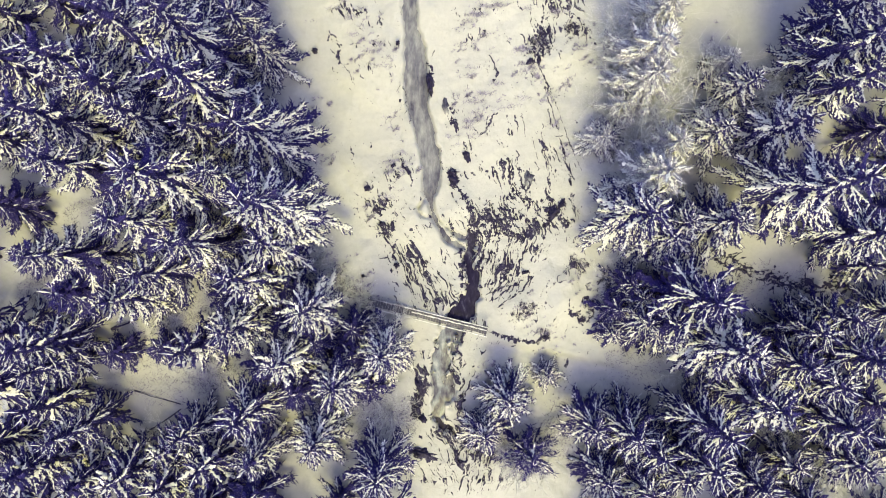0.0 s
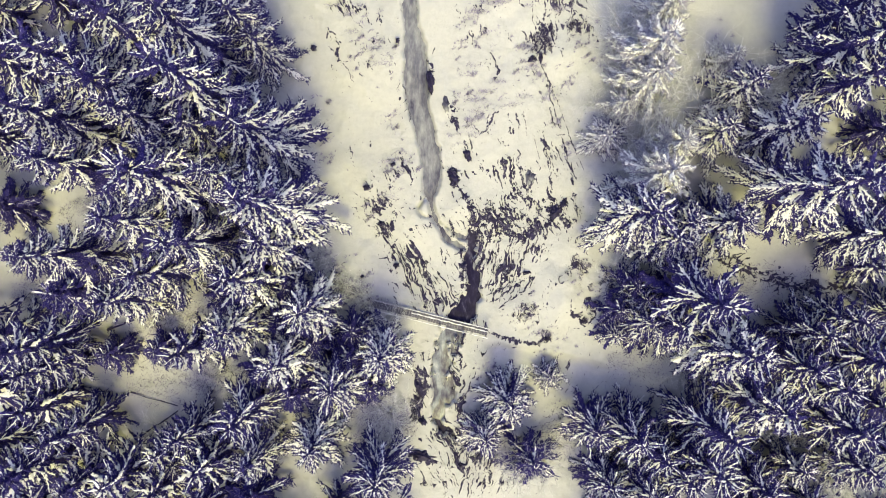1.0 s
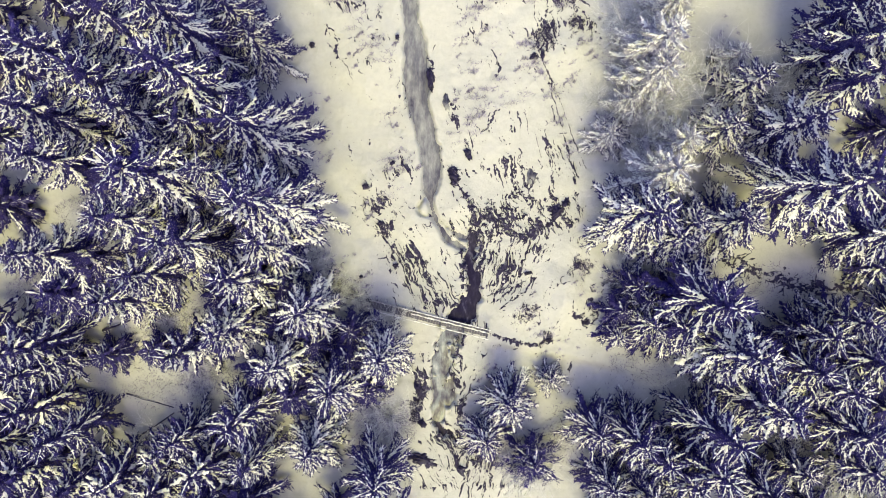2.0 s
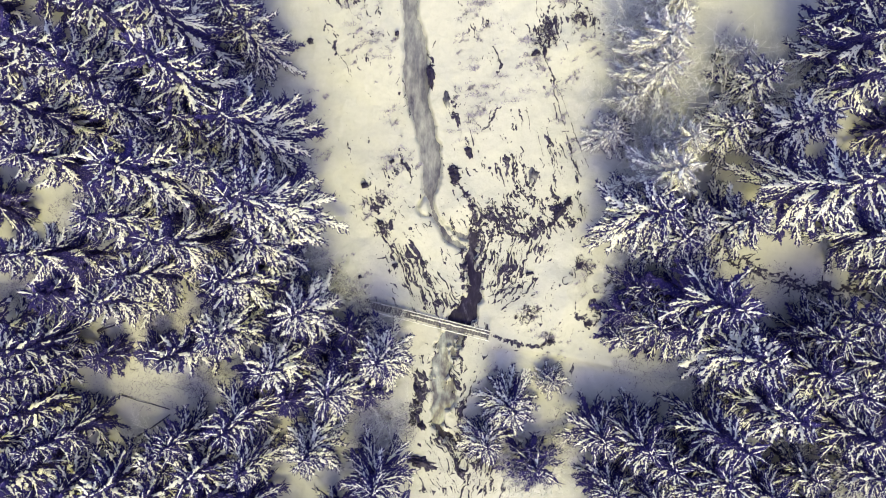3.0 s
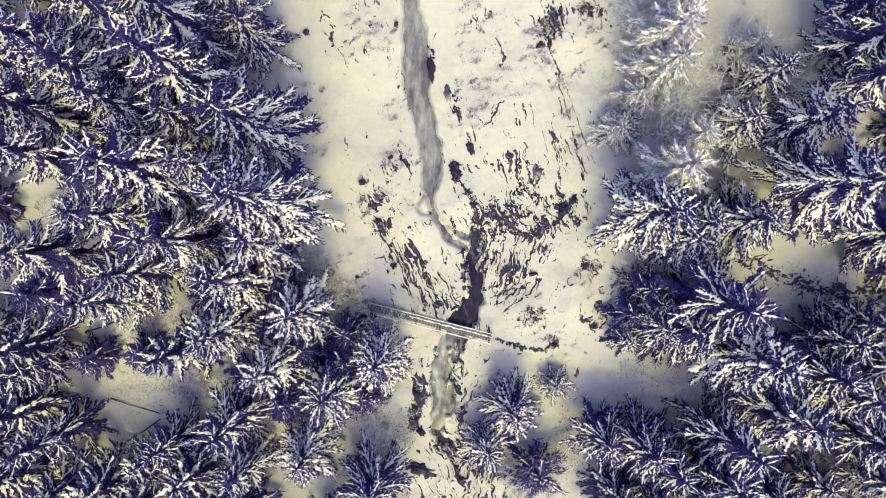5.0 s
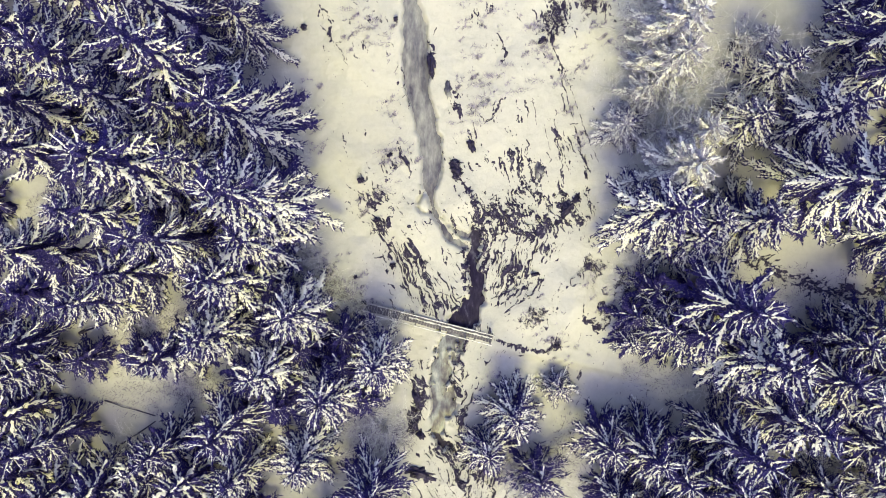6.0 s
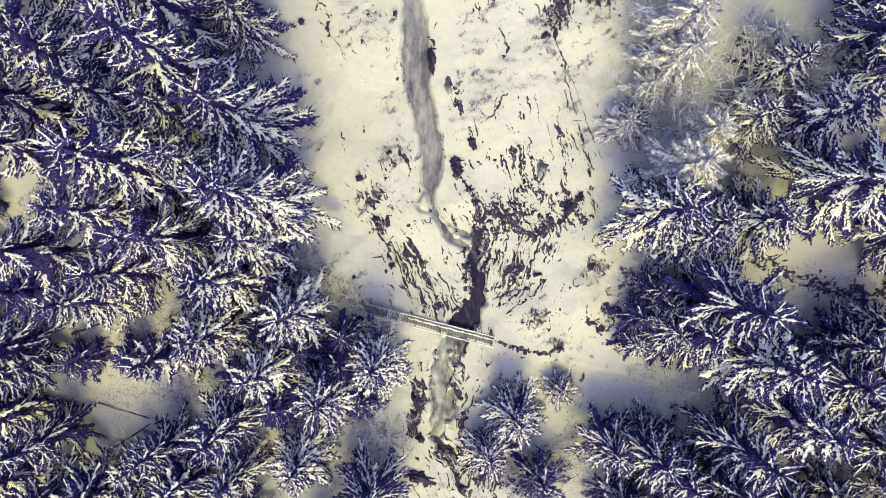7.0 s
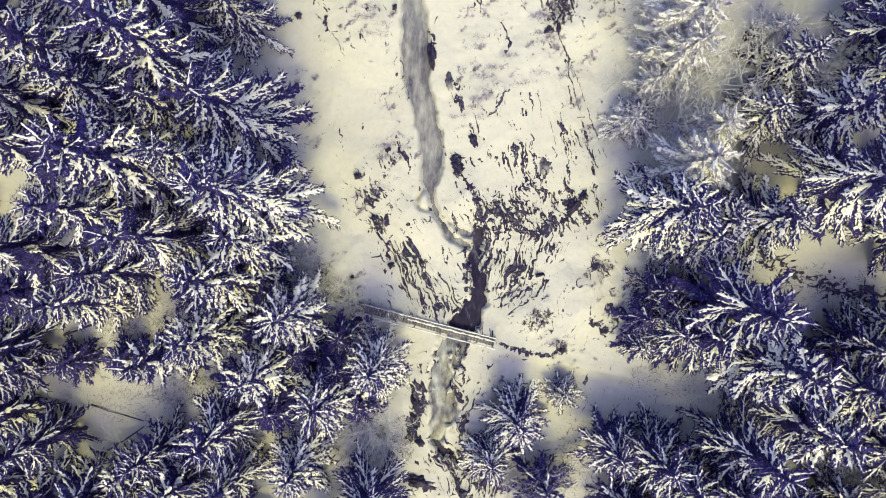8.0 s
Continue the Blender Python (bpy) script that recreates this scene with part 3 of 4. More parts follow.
for i, line in enumerate(RUTS):
    rock_edge(line, 0.55 if i < 3 else 0.36, 300 + i, 3.0, "dark trodden rut of a trail in the snow", BARK, 0.2)


# holds the flecks beside the trail ruts too
tagged(part("rock_chips", chips.v, chips.f, ROCK), "small dark splinters of rock and dark flecks of the trail in the snow", "rock", kind="stuff")


# ---- spruces ----
def tri_mesh(name, V, F, mat):
    me = bpy.data.meshes.new(name)
    me.vertices.add(len(V))
    me.vertices.foreach_set("co", np.ascontiguousarray(V, dtype=np.float32).ravel())
    me.loops.add(F.size)
    me.loops.foreach_set("vertex_index", F.ravel().astype(np.int32))
    me.polygons.add(len(F))
    me.polygons.foreach_set("loop_start", np.arange(len(F)) * 3)
    me.polygons.foreach_set("use_smooth", np.ones(len(F), bool))
    me.materials.append(mat)
    me.update(calc_edges=True)
    return me


class Shoot:
    """A bent, drooping bough or side shoot; s runs from 0 at its base to 1 at its tip."""

    def __init__(self, base, az, length, lift, fall, curl):
        self.base, self.az, self.length, self.lift, self.fall, self.curl = base, az, length, lift, fall, curl
        self.ax = np.array([math.cos(az), math.sin(az), 0.0])
        self.sw = np.array([-self.ax[1], self.ax[0], 0.0])

    def at(self, s):
        s = np.atleast_1d(np.asarray(s, float))[:, None]
        L = self.length
        drop = self.lift * L * s - self.fall * 1.5 * s ** 1.5 + self.fall * 0.75 * s ** 3.5
        return self.base + self.ax * (L * s) + self.sw * (self.curl * s * s) + np.array([0, 0, 1.0]) * drop

    def heading(self, s):
        return self.az + np.arctan2(2 * self.curl * s, self.length)


class Foliage:
    """Needle fronds and ridges of snow of one crown."""

    def __init__(self, seed, step):
        self.step = step
        self.r = np.random.default_rng(seed)
        self.dark, self.white = [], []

    def strip(self, into, shoot, s, left, right, ridge, drop, lift):
        """A ridged strip along a shoot, its edges at left and right of it."""
        p = shoot.at(s)
        p[:, 2] += lift
        h = shoot.heading(s)
        side = np.column_stack([-np.sin(h), np.cos(h), 0 * h])
        up = np.array([0, 0, 1.0])
        V = np.stack([p + side * left[:, None] - up * (drop * left)[:, None], p + up * ridge[:, None], p - side * right[:, None] - up * (drop * right)[:, None]], 1).reshape(-1, 3)
        k = np.arange(len(s) - 1)[:, None] * 3
        into.append((V, np.concatenate([k + [0, 4, 3], k + [0, 1, 4], k + [1, 5, 4], k + [1, 2, 5]])))

    def frond(self, shoot, reach, gap, sprays=2):
        """Needles: a jagged dark blade with sprays standing out of its edges."""
        r, L = self.r, shoot.length
        n = max(4, int(L / gap))
        s = np.linspace(0.02, 1.0, n + 1)
        shape = reach * (0.25 + 0.75 * np.sin(np.pi * np.clip(0.12 + 0.86 * s, 0, 1)) ** 0.8)
        tooth = np.where(np.arange(n + 1) % 2, 1.0, 0.35)
        self.strip(self.dark, shoot, s, shape * tooth * r.uniform(0.6, 1.2, n + 1), shape * tooth[::-1] * r.uniform(0.6, 1.2, n + 1), 0 * s - 0.03, 0.35, -0.06)
        m = sprays * n
        s = r.uniform(0.05, 1.0, m)
        p = shoot.at(s)
        p[:, 2] += r.uniform(-0.1, -0.02, m)
        ang = shoot.heading(s) + r.choice([-1.0, 1.0], m) * np.radians(r.uniform(16, 60, m))
        q = (reach * 0.9 + 0.12) * r.uniform(0.6, 1.5, m)
        d = np.column_stack([np.cos(ang), np.sin(ang), 0 * ang])
        w = np.column_stack([-d[:, 1], d[:, 0], 0 * ang]) * r.uniform(0.014, 0.034, m)[:, None]
        up = np.array([0, 0, 1.0])
        sag = (q * r.uniform(-0.05, 0.5, m))[:, None]
        mid = p + d * (q * 0.5)[:, None] - up * sag * 0.4
        V = np.stack([p, mid - w, p + d * q[:, None] - up * sag, mid + w], 1).reshape(-1, 3)
        k = np.arange(m)[:, None] * 4
        self.dark.append((V, np.concatenate([k + [0, 1, 2], k + [0, 2, 3]])))

    def snow(self, shoot, load, thick, bare):
        """A finger of snow with uneven edges, thinned out and broken where the load is light."""
        r, L = self.r, shoot.length
        n = int(L * (1 - bare) / self.step)
        if n < 2 or load < 0.12:
            return
        s = np.linspace(bare, 1.02, n + 1)
        u = np.linspace(0, 1, n + 1)
        swell = 0.72 + 0.32 * np.sin(r.uniform(0, 6.28) + r.uniform(3, 7) * s * L) + 0.18 * np.sin(r.uniform(0, 6.28) + r.uniform(11, 19) * s * L)
        cut = np.clip((load * 1.25 - r.random(n + 1)) * 4, 0.08, 1)
        body = thick * swell * cut * np.minimum(1, 0.35 + 3 * u) * (1 - 0.6 * u ** 2)
        left, right = body * r.uniform(0.1, 1.85, n + 1), body * r.uniform(0.1, 1.85, n + 1)
        left[-1] = right[-1] = 0.008
        self.strip(self.white, shoot, s, left, right, np.minimum(0.5 * body, 0.05) * r.uniform(0.3, 1.3, n + 1), 0.3, 0.035)
        # knobs and short fingers that stand out of its edges
        m = int(L * (1 - bare) * load * 0.65 / self.step)
        if m < 1:
            return
        k = r.integers(0, n, m)
        p = shoot.at(s[k]) + shoot.sw * (r.uniform(-1.0, 1.0, m) * body[k])[:, None]
        p[:, 2] += r.uniform(0.0, 0.05, m)
        half = thick * r.uniform(0.15, 0.42, m)
        ang = (shoot.heading(s[k]) + r.choice([-1.0, 1.0], m) * r.uniform(0.3, 1.1, m))[:, None]
        th = (np.arange(5)[None, :] + r.uniform(-0.3, 0.3, (m, 5))) * 2 * np.pi / 5
        lx, ly = np.cos(th) * r.uniform(0.6, 1.3, (m, 5)) * (half * r.uniform(1.2, 2.6, m))[:, None], np.sin(th) * r.uniform(0.6, 1.3, (m, 5)) * half[:, None]
        ring = np.stack([p[:, 0:1] + lx * np.cos(ang) - ly * np.sin(ang), p[:, 1:2] + lx * np.sin(ang) + ly * np.cos(ang), p[:, 2:3] - half[:, None] * r.uniform(0.1, 0.6, (m, 5))], -1)
        top = p + np.column_stack([0 * half, 0 * half, half * 0.6])
        j = np.arange(m)[:, None] * 6
        self.white.append((np.concatenate([ring, top[:, None, :]], 1).reshape(-1, 3), np.concatenate([j + [i, (i + 1) % 5, 5] for i in range(5)])))

    def mesh(self, name, parts, mat):
        base, V, F = 0, [], []
        for v, f in parts:
            V.append(v)
            F.append(f + base)
            base += len(v)
        return tri_mesh(name, np.concatenate(V), np.concatenate(F), mat)


def spruce(height, radius, seed, whorl, per, snowy, fringe, thick, gap=0.15, shelter=0.2, low=0.12, leaf=None, twigs=0.27, step=0.065):
    """One snowy spruce: trunk, needle crown and the snow on it. snowy: share of boughs that carry snow; shelter: how bare the lower boughs stay; fringe: length of a needle spray; thick: half width of the snow on a bough."""
    rng = random.Random(seed)
    wood, leaves = Soup(), Foliage(seed, step)
    root = new("spruce_tree")
    bend = Vector((rng.uniform(-0.3, 0.3), rng.uniform(-0.3, 0.3), 0))
    stem = lambda h: Vector((0, 0, h)) + bend * math.sin(2.6 * h / height)
    hs = [height * k / 8 for k in range(9)]
    r0 = 0.011 * height + 0.03
    wood.tube([stem(h) - Vector((0, 0, 0.25 if h == 0 else 0)) for h in hs], [r0 * (1 - 0.93 * h / height) for h in hs], 7)
    h = height * low
    spin = 0.0
    while h < height * 0.985:
        u = max(0.0, (h / height - low) / (1 - low))
        n = per if u < 0.85 else max(4, per - 2)
        spin += rng.uniform(0.4, 0.9)
        for k in range(n):
            az = spin + 6.2832 * k / n + rng.uniform(-0.3, 0.3)
            L = radius * ((1 - u) ** 0.66 * rng.uniform(0.72, 1.2) + 0.07)
            if rng.random() < 0.08:
                L *= 0.55
            full = rng.random() < snowy * (0.95 - 0.15 * math.sin(az)) * (1 - shelter * (1 - min(1, u * 1.7)))
            load = (rng.uniform(0.75, 1.2) if full else rng.uniform(0.0, 0.4)) * (1.0 if u < 0.8 else 0.7)
            lift = math.tan(radians(-4 + 50 * u ** 1.5 + rng.uniform(-8, 8)) + (0.05 if full else -0.10))
            fall = (0.36 - 0.2 * u) * L
            bough = Shoot(np.array(stem(h + rng.uniform(-0.3, 0.3) * whorl)), az, L, lift, fall, rng.uniform(-0.22, 0.22) * L)
            bare = rng.uniform(0.03, 0.15) + 0.35 * (1 - u) * rng.uniform(0.3, 1.0)
            girth = thick * rng.uniform(0.75, 1.25) * (1 - 0.55 * max(0.0, u - 0.7) / 0.3)
            leaves.frond(bough, fringe * min(1.0, 0.4 + 0.3 * L), gap)
            leaves.snow(bough, load, girth, bare)
            count = int(L / twigs)
            sg = rng.choice((-1, 1))
            for j in range(count):
                s = 0.2 + 0.75 * (j + rng.uniform(0, 0.8)) / count
                sg = -sg
                q = L * (0.34 * (1 - s) + 0.09) * rng.uniform(0.7, 1.3)
                if q < 0.15:
                    continue
                twig = Shoot(bough.at(s)[0] - np.array([0, 0, 0.03]), float(bough.heading(s)) + sg * radians(rng.uniform(22, 44)), q, -0.12 * rng.random() - 0.15 * s, 0.15 * q, -sg * rng.uniform(0, 0.25) * q)
                leaves.frond(twig, fringe * 0.6, gap, 1)
                if s > bare * 0.8:
                    leaves.snow(twig, load * rng.uniform(0.45, 1.05), girth * rng.uniform(0.6, 0.95), 0.03)
        h += whorl * (1.0 - 0.35 * u) * rng.uniform(0.8, 1.2)
    # dense inner needles round the stem
    rings, sides = 12, 16
    vs = []
    for i in range(rings):
        u = i / (rings - 1)
        hh = height * (low + (0.97 - low) * u)
        for k in range(sides):
            a = 6.2832 * k / sides + 0.2 * i
            rr = radius * 0.27 * (1 - u) ** 0.75 * (1.0 if (k + i) % 2 else 0.55) * rng.uniform(0.75, 1.2) + 0.05
            vs.append(stem(hh) + Vector((math.cos(a) * rr, math.sin(a) * rr, -0.28 * rr + rng.uniform(-0.15, 0.15))))
    fs = []
    for i in range(rings - 1):
        for k in range(sides):
            a, b = i * sides + k, i * sides + (k + 1) % sides
            fs += [(a, b, b + sides), (a, b + sides, a + sides)]
    part("trunk", wood.v, wood.f, BARK, root)
    leaves.dark.append((np.array([tuple(v) for v in vs]), np.array(fs)))
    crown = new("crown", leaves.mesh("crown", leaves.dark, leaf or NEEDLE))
    snow = new("snow", leaves.mesh("snow", leaves.white, CLUMP))
    crown.parent = snow.parent = root
    tagged(crown, "dark blue-green needle boughs" if leaf is None else "needle boughs grey with rime", kind="stuff")
    tagged(snow, "fingers of snow lying along the boughs", kind="stuff")
    root["height"], root["radius"] = height, radius
    return root


KINDS = {
    't': ("tall spruce with thick snow on its drooping boughs", [spruce(18.0, 3.4, 11 + i, 1.2, 6, 0.92, 0.30, 0.125, 0.2, 0.6, 0.28) for i in range(5)]),
    'e': ("tall spruce at the clearing's edge, snow down to its lowest boughs", [spruce(15.0, 3.4, 21 + i, 1.1, 6, 1.0, 0.30, 0.12, 0.2, 0.3, 0.2) for i in range(4)]),
    'm': ("bushy spruce loaded with snow on its boughs", [spruce(10.0, 2.7, 31 + i, 0.95, 6, 1.05, 0.28, 0.105, 0.2, 0.3) for i in range(4)]),
    'h': ("spruce thickly covered with heavy cushions of snow", [spruce(9.0, 2.7, 41 + i, 0.9, 7, 1.15, 0.26, 0.12, 0.2, 0.1) for i in range(5)]),
    's': ("small dark spruce with a dusting of snow", [spruce(6.0, 2.0, 51 + i, 0.75, 6, 0.8, 0.26, 0.11, 0.24, twigs=0.42) for i in range(3)]),
    'p': ("dark spruce with thin snow lines along its boughs", [spruce(9.0, 2.8, 71 + i, 1.0, 7, 1.0, 0.30, 0.09, 0.24, 0.3, twigs=0.42) for i in range(5)]),
    'w': ("pale spruce furred all over with frost and snow", [spruce(9.0, 2.6, 81 + i, 1.0, 7, 1.0, 0.30, 0.12, 0.18, 0.1, leaf=RIME) for i in range(3)]),
    'c': ("spruce bowed under fat cushions of snow", [spruce(9.0, 2.7, 61 + i, 1.0, 7, 1.2, 0.26, 0.14, 0.2, 0.0) for i in range(3)]),
    'y': ("young dark spruce dusted with snow", [spruce(6.0, 2.0, 65 + i, 0.9, 6, 0.8, 0.28, 0.10, 0.3, twigs=0.5, step=0.1) for i in range(3)]),
    'd': ("small bare-needled spruce with hardly any snow", [spruce(6.0, 2.1, 58 + i, 0.8, 7, 0.35, 0.30, 0.08, 0.26, 0.3, twigs=0.42, step=0.1) for i in range(2)]),
    'f': ("snowy spruce of the surrounding forest", [spruce(13.0, 3.2, 91 + i, 1.7, 6, 0.85, 0.4, 0.2, 0.6, 0.4, 0.3, twigs=1.0, step=0.2) for i in range(2)]),
}
planted = {}


def plant(rows, group):
    rng = random.Random(len(rows) * 7 + 1)
    for x, y, h, r, kind in rows:
        if kind == 'b':
            bare_tree(x, y, h, r, group)
            continue
        label, forms = KINDS[kind]
        k = planted.get(kind, 0)
        form = forms[k % len(forms)]
        planted[kind] = k + 1
        m = pose(x, y, land(x, y) - 0.05, 0, 0, rng.uniform(-50, 50))
        ob = form if k < len(forms) else copy_thing(form, m)
        ob.matrix_basis = m
        ob.scale = (r / form["radius"], r / form["radius"], h / form["height"])
        tagged(ob, label, "tree", group)


# ---- leafless shrubs and trees ----
def bare(height, radius, seed, stems, fine):
    rng = random.Random(seed)
    soup = Soup()

    def grow(p, d, length, rad, depth):
        pts = [p]
        for i in range(2):
            d = (d + Vector((rng.uniform(-0.25, 0.25), rng.uniform(-0.25, 0.25), rng.uniform(-0.22, 0.1)))).normalized()
            pts.append(pts[-1] + d * length / 2)
        soup.tube(pts, [rad, rad * 0.7, rad * 0.35], 3)
        if depth:
            for i in range(fine):
                q = pts[1] + (pts[2] - pts[1]) * (i / fine)
                side = Vector((rng.uniform(-1, 1), rng.uniform(-1, 1), rng.uniform(-0.1, 0.5)))
                grow(q, (d * 0.8 + side * 0.9).normalized(), length * rng.uniform(0.5, 0.75), rad * 0.6, depth - 1)
    for i in range(stems):
        a = 6.2832 * i / stems + rng.uniform(-0.4, 0.4)
        out = radius / height
        grow(Vector((0, 0, 0)), Vector((math.cos(a) * out, math.sin(a) * out, 1)).normalized(), height * rng.uniform(0.6, 0.8), 0.024 + 0.003 * height, 3)
    return soup


bare_forms = []
for i in range(3):
    s = bare(4.0, 2.2, 91 + i, 15, 3)
    ob = new("bare_tree")
    tagged(part("crown", s.v, s.f, FROST, ob), kind="stuff")
    bare_forms.append(ob)
bare_count = [0]


def bare_tree(x, y, h, r, group):
    k = bare_count[0]
    bare_count[0] += 1
    form = bare_forms[k % 3]
    m = pose(x, y, land(x, y) - 0.05, 0, 0, 77 * k)
    ob = form if k < 3 else copy_thing(form, m)
    ob.matrix_basis = m
    ob.scale = (r / 2.2, r / 2.2, h / 4.0)
    tagged(ob, "leafless shrub with frosted grey twigs", "shrub", group)


plant([(-20.2, 9.9, 19.1, 3.1, 't'), (-13.6, 8.8, 19.9, 3.1, 'e'), (-11.8, 7.0, 14.5, 3.5, 'e'), (-15.8, 3.7, 18.9, 3.4, 'e'), (-10.2, 2.3, 18.3, 3.2, 'e'),
       (-12.5, 4.0, 17.3, 2.1, 't'), (-17.8, 1.5, 16.8, 2.6, 't'), (-14.5, 12.4, 18.1, 3.0, 't'), (-12.7, 14.0, 10.5, 2.6, 'e'), (-17.8, 12.4, 17.8, 2.8, 't'),
       (-21.6, 7.2, 18.9, 2.8, 't'), (-17.0, 7.3, 17.2, 2.3, 't'), (-21.1, 4.7, 17.6, 2.6, 't'), (-14.8, 0.3, 15.7, 2.5, 't'), (-18.3, 9.1, 18.1, 2.6, 't'),
       (-14.2, 6.9, 15.1, 2.3, 't'), (-11.7, 13.2, 9.0, 2.0, 'm'), (-10.8, 0.5, 12.5, 2.8, 'h'), (-15.8, 5.6, 15.8, 2.1, 't')], "spruces of the west wood")
plant([(-23.3, -0.4, 15.3, 2.4, 't'), (-18.1, -1.6, 12.7, 2.5, 'm'), (-20.6, -3.3, 12.3, 2.2, 'm'), (-12.5, -1.6, 13.4, 2.8, 'h'), (-8.8, -4.0, 10.3, 2.75, 'c'),
       (-13.3, -5.2, 12.0, 2.5, 'h'), (-16.6, -6.7, 11.1, 2.2, 's'), (-10.7, -7.2, 10.4, 2.5, 'c'), (-4.0, -7.0, 8.8, 2.6, 'h'), (-8.8, -13.4, 7.3, 2.5, 'h'),
       (-7.3, -9.3, 8.2, 2.8, 'm')], "spruces below the clearing")
plant([(-6.4, -5.6, 3.4, 1.9, 'd'), (-6.3, -7.8, 4.2, 2.1, 'd'), (-10.8, -2.6, 4.6, 2.0, 'd'), (-12.6, -8.8, 5.0, 2.2, 'd'), (-10.6, -10.0, 5.2, 2.2, 'd'), (-8.7, -6.6, 4.8, 2.1, 'd'), (-5.4, -9.9, 3.2, 1.7, 'd'),
       (-14.9, -3.4, 5.0, 2.1, 'd'), (-11.4, -4.9, 4.6, 2.0, 'd'), (12.2, -4.4, 3.6, 1.7, 'd'), (13.0, -2.4, 4.0, 1.9, 'd'), (19.8, -8.4, 5.0, 2.2, 'd'), (21.2, -6.6, 5.0, 2.2, 'd')], "dark young spruces under the tall ones")
plant([(-13.4, -11.4, 10.4, 2.7, 'p'), (-4.3, -15.6, 7.6, 2.8, 'p'), (-23.5, -16.1, 9.1, 2.9, 's'), (-30.5, -16.5, 10.4, 3.0, 's'), (-33.6, -14.6, 11.0, 3.0, 'p'), (-33.8, -18.0, 11.0, 3.0, 'p'), (-26.3, -12.9, 11.8, 2.4, 'p'),
       (-16.7, -15.2, 8.3, 2.9, 's'), (-27.4, -6.6, 12.5, 2.8, 'p'), (-27.5, -8.3, 11.1, 2.2, 'p'), (-13.1, -14.6, 7.9, 2.2, 'm'), (-18.0, -13.0, 9.1, 2.2, 'p')], "spruces of the south-west wood")
plant([(4.6, -10.5, 6.4, 2.3, 'h'), (3.1, -13.1, 5.0, 2.0, 'm'), (6.3, -15.2, 4.6, 2.4, 'd'), (6.2, -15.4, 4.8, 2.0, 'b'), (7.6, -9.1, 2.4, 1.4, 'h'), (-3.7, -5.6, 3.7, 1.6, 'b'),
       (11.7, -5.9, 3.6, 1.3, 's'), (11.5, 7.7, 2.7, 1.6, 'h'), (10.3, -12.4, 6.1, 2.5, 'p'), (12.9, -12.6, 7.5, 2.7, 'p'), (14.5, -13.8, 7.5, 2.4, 'p'),
       (11.5, -16.3, 5.9, 2.3, 'm'), (14.0, -16.6, 6.8, 2.5, 'm'), (16.2, -15.2, 7.6, 2.4, 'p')], "spruces by the stream")
plant([(13.4, 12.7, 9.0, 2.7, 'w'), (13.5, 10.9, 8.0, 2.3, 'w'), (19.4, 10.6, 7.0, 2.1, 'h'), (24.6, 12.6, 13.2, 2.9, 'm'),
       (24.6, 10.3, 11.9, 2.6, 'm'), (21.4, 7.7, 10.3, 2.6, 'h'), (21.7, 3.9, 16.1, 3.2, 'e'), (18.2, 1.9, 8.9, 2.6, 'h'), (15.7, 1.8, 7.5, 2.4, 'h'),
       (12.5, 2.0, 11.9, 2.9, 'h'), (13.8, 4.6, 8.9, 2.7, 'w'), (14.8, 0.7, 7.2, 2.5, 'h'), (24.6, 14.6, 10.7, 2.2, 'p'), (19.1, 12.7, 4.0, 1.3, 'w'), (14.8, 15.7, 6.0, 1.9, 'w'),
       (12.3, 9.8, 3.4, 1.5, 'w'), (18.2, 7.8, 6.0, 2.3, 'h'), (15.1, 6.9, 7.0, 1.9, 'w'), (11.2, 7.7, 3.0, 1.6, 'w')], "spruces of the north-east wood")
plant([(15.9, -3.3, 12.5, 3.6, 'p'), (13.6, -4.9, 6.0, 2.0, 'p'), (15.1, -4.9, 8.2, 2.7, 'p'), (17.9, -6.6, 8.7, 2.7, 'c'), (17.5, -6.1, 13.7, 2.9, 'c'), (24.4, -5.5, 7.8, 2.3, 'p'),
       (26.2, -4.6, 8.1, 2.2, 'p'), (26.4, 0.9, 10.8, 2.5, 'm'), (23.0, -7.6, 8.5, 2.6, 'p'), (25.2, -8.8, 8.5, 2.8, 'm'), (21.0, -9.9, 10.4, 3.0, 'm')],
      "spruces along the trail")
plant([(26.2, -11.5, 8.7, 2.8, 'p'), (17.6, -11.6, 10.8, 2.8, 'p'), (17.6, -14.3, 8.9, 2.8, 'p'), (24.1, -14.7, 5.1, 2.2, 'm'), (27.6, -14.4, 6.9, 2.6, 'p'),
       (27.4, -15.9, 4.1, 2.2, 'b'), (26.8, -7.1, 9.3, 3.0, 'p'), (21.1, -15.8, 7.4, 2.4, 'p'), (13.6, -3.4, 4.7, 1.5, 'p')],
      "spruces of the south-east wood")

birch_forms = []
for i in range(3):
    s = bare(7.0, 1.7, 131 + i, 5, 3)
    ob = new("birch_tree")
    tagged(part("crown", s.v, s.f, FROST, ob), kind="stuff")
    birch_forms.append(ob)
